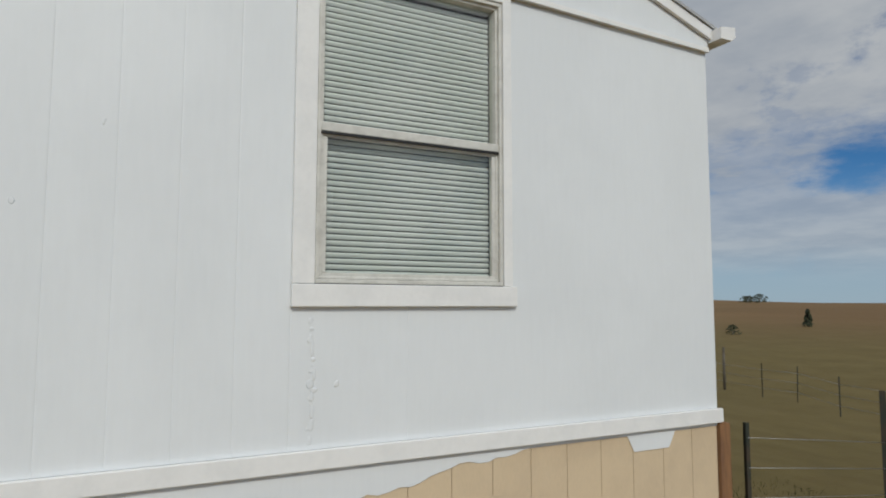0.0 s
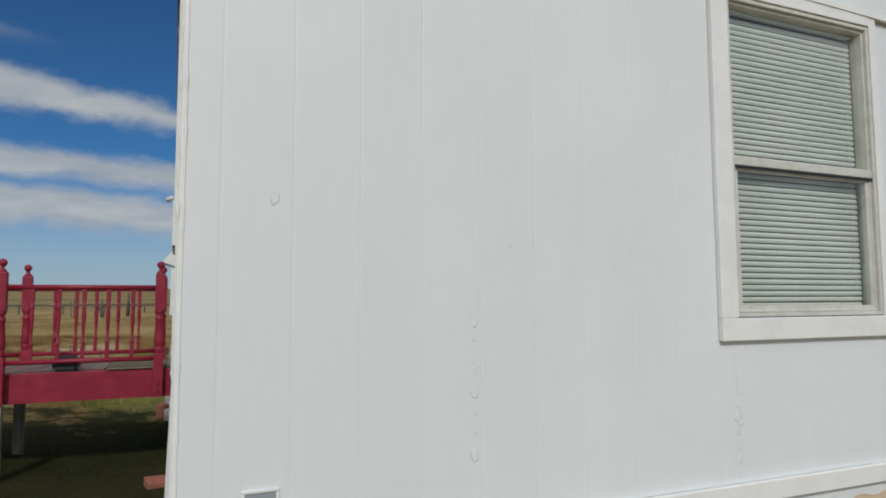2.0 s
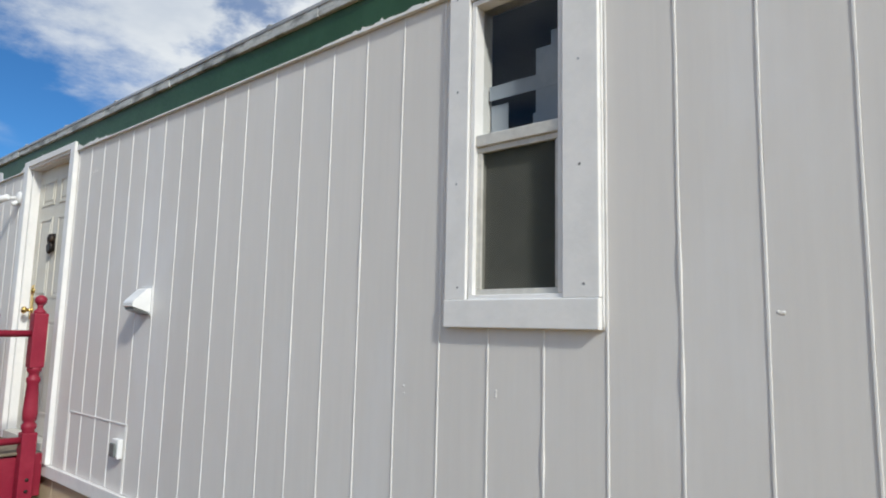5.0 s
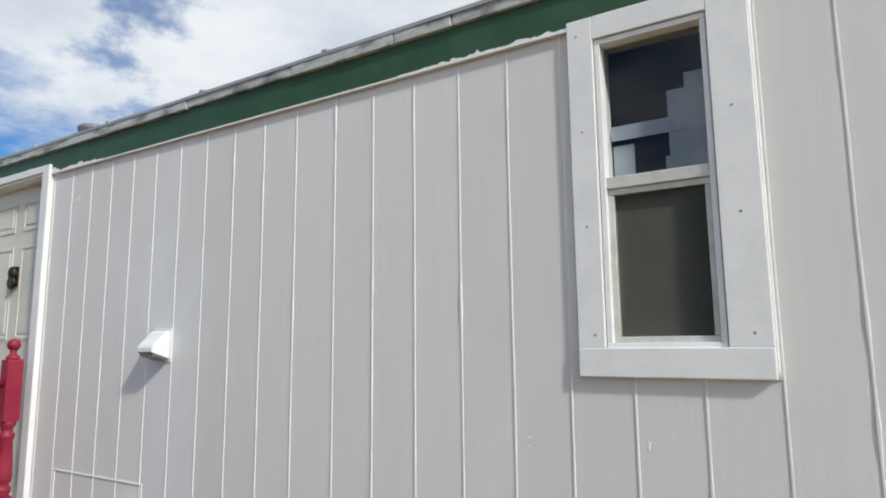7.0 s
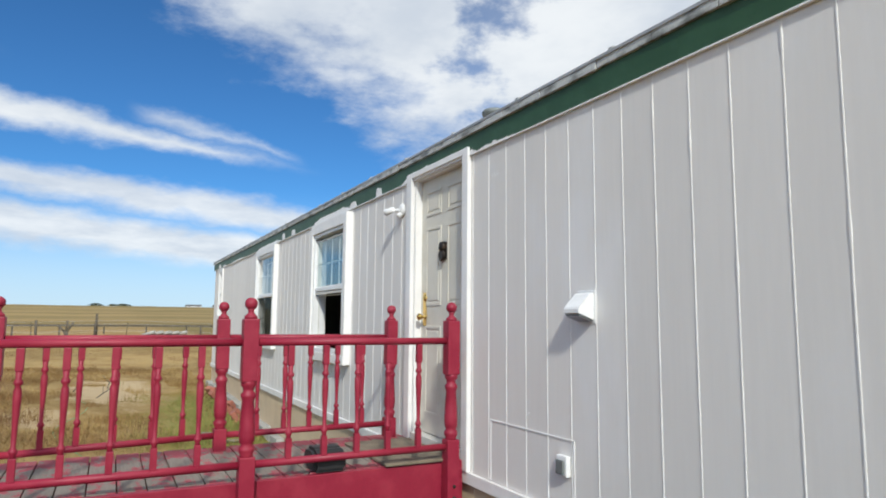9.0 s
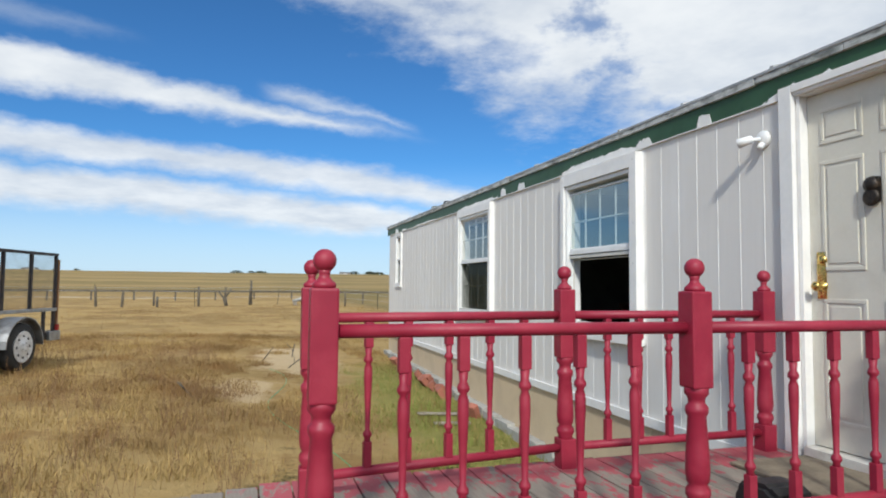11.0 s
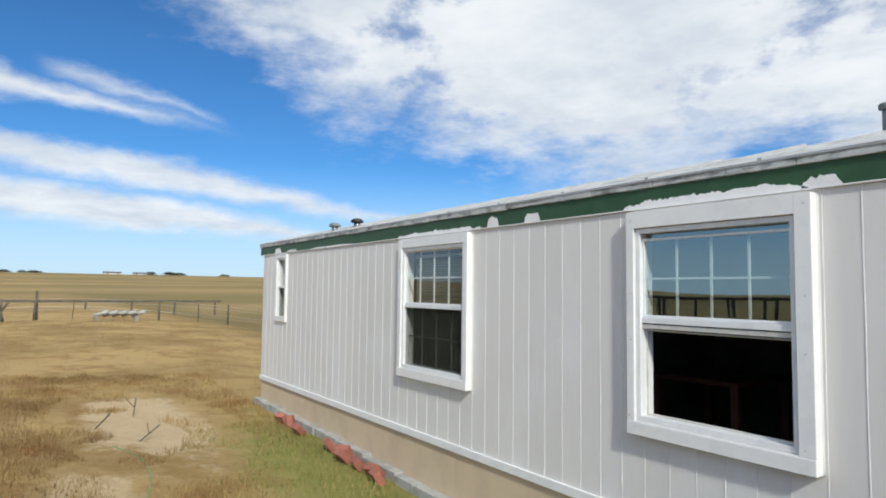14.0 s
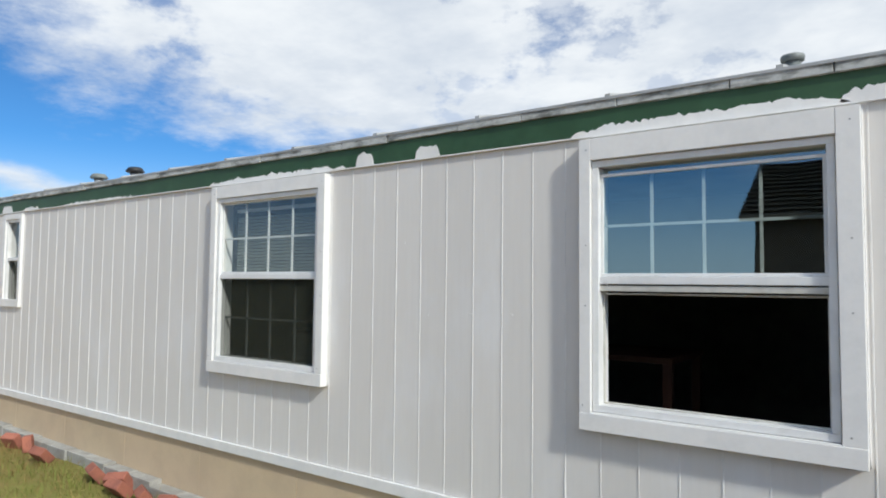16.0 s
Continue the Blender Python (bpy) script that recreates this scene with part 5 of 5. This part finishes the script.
def wires(points, heights, radius=0.006):
    w = thing("fence_wire", (*points[0], ground_height(*points[0])), "thin steel wire strung between fence posts", "wire")
    base = Matrix.Translation(w.matrix_world.translation).inverted()
    for h in heights:
        for p, q in zip(points, points[1:]):
            b = rod(bmesh.new(), (p[0], p[1], ground_height(*p) + h), (q[0], q[1], ground_height(*q) + h), radius, 4)
            bmesh.ops.transform(b, matrix=base, verts=b.verts[:])
            part("wire_span", b, STEEL, w)


west = [(-43 - 0.1 * abs(y), y) for y in (-34.0, -29.5, -25.0, -20.4, -16.2, -11.3, -8.2, -5.95, -2.85, -1.2, 2.9, 5.0, 6.7, 10.2, 14.0)]
for i, (x, y) in enumerate(west):
    fence_post(x, y, 1.12 + rf.uniform(-0.2, 0.15), wood=i % 2 == 0, lean=rf.uniform(-4, 4), radius=0.06)
wires(west, (0.5, 0.85, 1.05), 0.008)
for x, y, high in ((-42.6, -11.0, 1.1), (-41.8, -9.55, 0.85), (-42.0, -7.8, 0.6), (-43.2, -5.7, 1.15), (-43.4, -2.75, 1.45)):
    fence_post(x, y, high, wood=True, lean=rf.uniform(-3, 3), radius=0.075)
stump = thing("dead_stump", (-43.0, -4.15, ground_height(-43.0, -4.15)), "forked dead tree stump by the far fence", "stump")
b = bmesh.new()
rod(b, (0, 0, -0.1), (0, -0.12, 0.5), 0.11)
part("trunk", b, DARKWOOD, stump)
for tip in ((0, 0.25, 1.0), (0.1, -0.45, 0.8), (0.0, -0.05, 1.1)):
    b = bmesh.new()
    rod(b, (0, -0.1, 0.42), tip, 0.055)
    part("limb", b, DARKWOOD, stump)
rail = thing("pipe_rail", (-58, -4.0, ground_height(-58, -4.0)), "long weathered rail fence across the far field", "fence")
for k in range(11):
    part("post", boxed(-0.06, -16.5 + 3 * k, -0.4, 0.06, -16.38 + 3 * k, 0.75, 0.01), DARKWOOD, rail)
part("rail", boxed(0.061, -16.6, 0.60, 0.12, 14.0, 0.76, 0.01), DARKWOOD, rail)
pile = thing("pipe_pile", (-41.5, 0.6, ground_height(-41.5, 0.6)), "low pile of white pipes in the field", "pile")
for k in range(5):
    b = bmesh.new()
    rod(b, (0, -1.0 + 0.42 * k, 0.25), (0.4, -0.4 + 0.42 * k, 0.45), 0.09)
    part("pipe", b, CONCRETE, pile)
for k in (-0.9, 0.9):
    part("block", boxed(-0.1, k - 0.1, -0.1, 0.3, k + 0.1, 0.22), RAWWOOD, pile)

north = []
for d, dist in (((-0.636, 0.767), 30), ((-0.597, 0.794), 28), ((-0.563, 0.819), 27.5), ((-0.522, 0.844), 25), ((-0.46, 0.88), 23.5), ((-0.68, 0.73), 33), ((-0.38, 0.92), 22)):
    north.append((2.49 + d[0] * dist, 1.36 + d[1] * dist))
north.sort()
for i, (x, y) in enumerate(north):
    fence_post(x, y, 1.3 if i != 1 else 1.75, wood=i == 1, lean=rf.uniform(-2, 2), radius=0.06)
wires(north, (0.35, 0.7, 1.05))
near_posts = []
for d, dist, h in (((-0.617, 0.787), 4.9, 1.05), ((-0.486, 0.874), 6.2, 1.35), ((-0.30, 0.954), 8.0, 1.3)):
    near_posts.append((2.49 + d[0] * dist, 1.36 + d[1] * dist))
    fence_post(*near_posts[-1], h)
wires(near_posts, (0.15, 0.35, 0.55, 0.75, 0.95), 0.0022)


def bush(x, y, high, wide, label, slim=False):
    z = ground_height(x, y)
    t = thing("bush", (x, y, z - 0.05), label, "bush", "bushes on the prairie")
    r = random.Random(int(abs(x * 7 + y * 13)))
    part("trunk", lathe([(high * 0.05, 0), (high * 0.03, high * 0.6)], 6), RAWWOOD, t)
    b = bmesh.new()
    for i in range(260):
        u = r.random()
        rad = wide * (1 - u) ** (0.5 if slim else 0.35) * math.sqrt(r.random()) * (0.8 + 0.4 * r.random())
        a = r.uniform(0, 6.3)
        c = Vector((rad * math.cos(a), rad * math.sin(a), high * (0.08 + 0.9 * u)))
        s = max(high, wide) * r.uniform(0.04, 0.10)
        n = Vector((r.uniform(-1, 1), r.uniform(-1, 1), r.uniform(-0.3, 1))).normalized()
        p, q = n.orthogonal().normalized() * s, n.cross(n.orthogonal()).normalized() * s
        b.faces.new([b.verts.new(c + p), b.verts.new(c + q), b.verts.new(c - p * 0.8), b.verts.new(c - q * 0.9)])
    part("crown", b, BUSH, t)


for d, dist, h, w_, s in (((-0.553, 0.833), 95, 2.3, 0.6, True), ((-0.628, 0.778), 75, 1.1, 0.8, False), ((-0.60, 0.80), 320, 4.0, 4.0, False), ((-0.61, 0.79), 330, 3.5, 5.0, False)):
    bush(2.49 + d[0] * dist, 1.36 + d[1] * dist, h, w_, "dark juniper alone on the prairie", s)
for y, h, w_ in ((-150, 2.5, 3), (-135, 2, 3), (-12, 2.5, 6), (0, 2, 4), (8, 2, 7), (90, 3, 6), (105, 3.2, 8), (112, 2.6, 7), (150, 2.2, 6), (240, 4, 10), (252, 3.5, 9), (262, 4, 12)):
    bush(-585, y, h, w_, "dark tree clump on the far ridge")
for y, w_ in ((-190, 14), (-165, 10), (60, 12), (80, 9), (205, 12), (222, 10)):
    hz = ground_height(-575, y)
    hs = thing("farmhouse", (-575, y, hz), "small white farm building on the far ridge", "house", "far farm buildings")
    part("wall", boxed(-4, -w_ / 2, -1.5, 4, w_ / 2, 1.2), FARWHITE, hs)
    b = bmesh.new()
    prism(b, [(-4.4, 1.19), (4.4, 1.19), (0, 2.2)], "y", -w_ / 2 - 0.3, w_ / 2 + 0.3)
    part("roof", b, FARROOF, hs)
    for k in (-0.3, 0.3):
        part("window", boxed(4.0, k * w_ - 0.6, 0.2, 4.05, k * w_ + 0.6, 0.9), FARROOF, hs)

# hose and dead sticks in the grass
cu = bpy.data.curves.new("hose", "CURVE")
cu.dimensions, cu.bevel_depth, cu.bevel_resolution = "3D", 0.0045, 2
sp = cu.splines.new("POLY")
pts = []
for i in range(60):
    u = i / 59
    x = -7.4 - 7.0 * u
    y = -2.2 + 0.25 * math.sin(u * 9) - 0.5 * u
    pts.append((x, y, ground_height(x, y) + 0.002))
sp.points.add(len(pts) - 1)
for p, c in zip(sp.points, pts):
    p.co = (*c, 1)
cu.materials.append(GREENHOSE)
tagged(new("garden_hose", cu), "thin green garden hose lying in the grass", "hose")
for i, (x, y, l) in enumerate(((-15.6, -2.7, 0.5), (-14.6, -2.3, 0.4), (-16.4, -2.1, 0.5), (-11.6, -3.6, 0.4))):
    b = bmesh.new()
    z = ground_height(x, y)
    rod(b, (0, 0, 0), (l * 0.6, l * 0.3, l * 0.5), 0.010, 6)
    rod(b, (l * 0.3, l * 0.15, l * 0.25), (l * 0.2, l * 0.4, l * 0.55), 0.006, 5)
    o = tagged(new("dead_branch", finish("dead_branch", b, DARKWOOD)), "dry dead branch lying on bare dirt", "branch", "dead branches")
    o.matrix_world = pose(x, y, z - 0.02, 0, 0, i * 70)

def weeds():
    """Tall dead weeds in loose clumps: thin stalks with small seed heads."""
    r = random.Random(31)
    b = bmesh.new()
    spots = [(r.uniform(-12.5, -7.0), r.uniform(-5.6, -3.0)) for _ in range(80)] + [(r.uniform(-18, -12.5), r.uniform(-7.5, -3.6)) for _ in range(60)] + [(r.uniform(-11.5, -8.5), r.uniform(-2.6, -1.5)) for _ in range(10)]
    for cx, cy in spots:
        for _ in range(r.randint(8, 26)):
            x, y = cx + r.gauss(0, 0.13), cy + r.gauss(0, 0.13)
            h = r.uniform(0.10, 0.30)
            z = ground_height(x, y) - 0.01
            tip = Vector((x + r.gauss(0, 0.25) * h, y + r.gauss(0, 0.25) * h, z + h))
            w = Vector((r.uniform(-1, 1), r.uniform(-1, 1), 0)).normalized() * 0.0022
            foot_ = Vector((x, y, z))
            b.faces.new([b.verts.new(p) for p in (foot_ - w, foot_ + w, tip + w * 0.5, tip - w * 0.5)])
            for _ in range(5):
                c = foot_.lerp(tip, r.uniform(0.45, 1.0)) + Vector((r.gauss(0, 0.012), r.gauss(0, 0.012), 0))
                u = Vector((r.uniform(-1, 1), r.uniform(-1, 1), r.uniform(-1, 1))).normalized() * r.uniform(0.004, 0.009)
                v = u.orthogonal().normalized() * 0.005
                b.faces.new([b.verts.new(p) for p in (c - u, c + v, c + u, c - v)])
    tagged(new("dead_weeds", finish("dead_weeds", b, surface("dead_weed_brown", (0.16, 0.085, 0.04), (0.25, 0.15, 0.07), 0.9, scale=2.0, bump=0))), "brown dead weed stalks with seed heads", "weeds", kind="stuff")


weeds()
for x, y, l, turn in ((-10.76, -0.65, 0.53, 84), (-10.29, -0.61, 0.45, 88)):
    bd = tagged(new("scrap_board", finish("scrap_board", boxed(-l / 2, -0.035, 0, l / 2, 0.035, 0.022, 0.004), RAWWOOD)), "pale scrap board lying in the grass by the footing", "board", "scrap boards")
    bd.matrix_world = pose(x, y, ground_height(x, y) + 0.02, 3, 2, turn)

# ---- house across the yard, mirrored in the big window ----
garage = thing("garage", (-6.4, -15.6, ground_height(-6.4, -15.6) - 0.1), "dark brown garage with a shingle roof across the yard", "garage")
GZ = garage.matrix_world.translation.z
part("wall", boxed(-3.5, -2.7, 0, 3.5, 2.35, 3.72 - GZ), FARSHADE, garage)
b = bmesh.new()
prism(b, [(2.65, 3.70 - GZ), (-0.4, 5.40 - GZ), (-3.1, 3.70 - GZ), (-3.1, 3.82 - GZ), (-0.4, 5.52 - GZ), (2.65, 3.82 - GZ)], "x", -3.78, 3.78)
part("roof", b, FARROOF, garage, "dark shingle roof")
for k in range(12):
    u = k / 12
    y, z = 2.65 - 3.05 * u, 3.823 - GZ + 1.70 * u
    part("shingle_row", boxed(-3.77, y - 0.25, z + 0.10, 3.77, y, z + 0.118), FARSHADE if k % 2 else FARROOF, garage)
for x in (-3.49, 3.39):
    b = bmesh.new()
    prism(b, [(2.3, 3.722 - GZ), (-0.4, 5.2 - GZ), (-2.65, 3.722 - GZ)], "x", x, x + 0.1)
    part("gable", b, FARROOF, garage, "dark gable wall")
part("garage_door", boxed(-1.4, 2.351, 0.05, 1.4, 2.39, 2.15, 0.01), INSIDE, garage, "dark garage door")
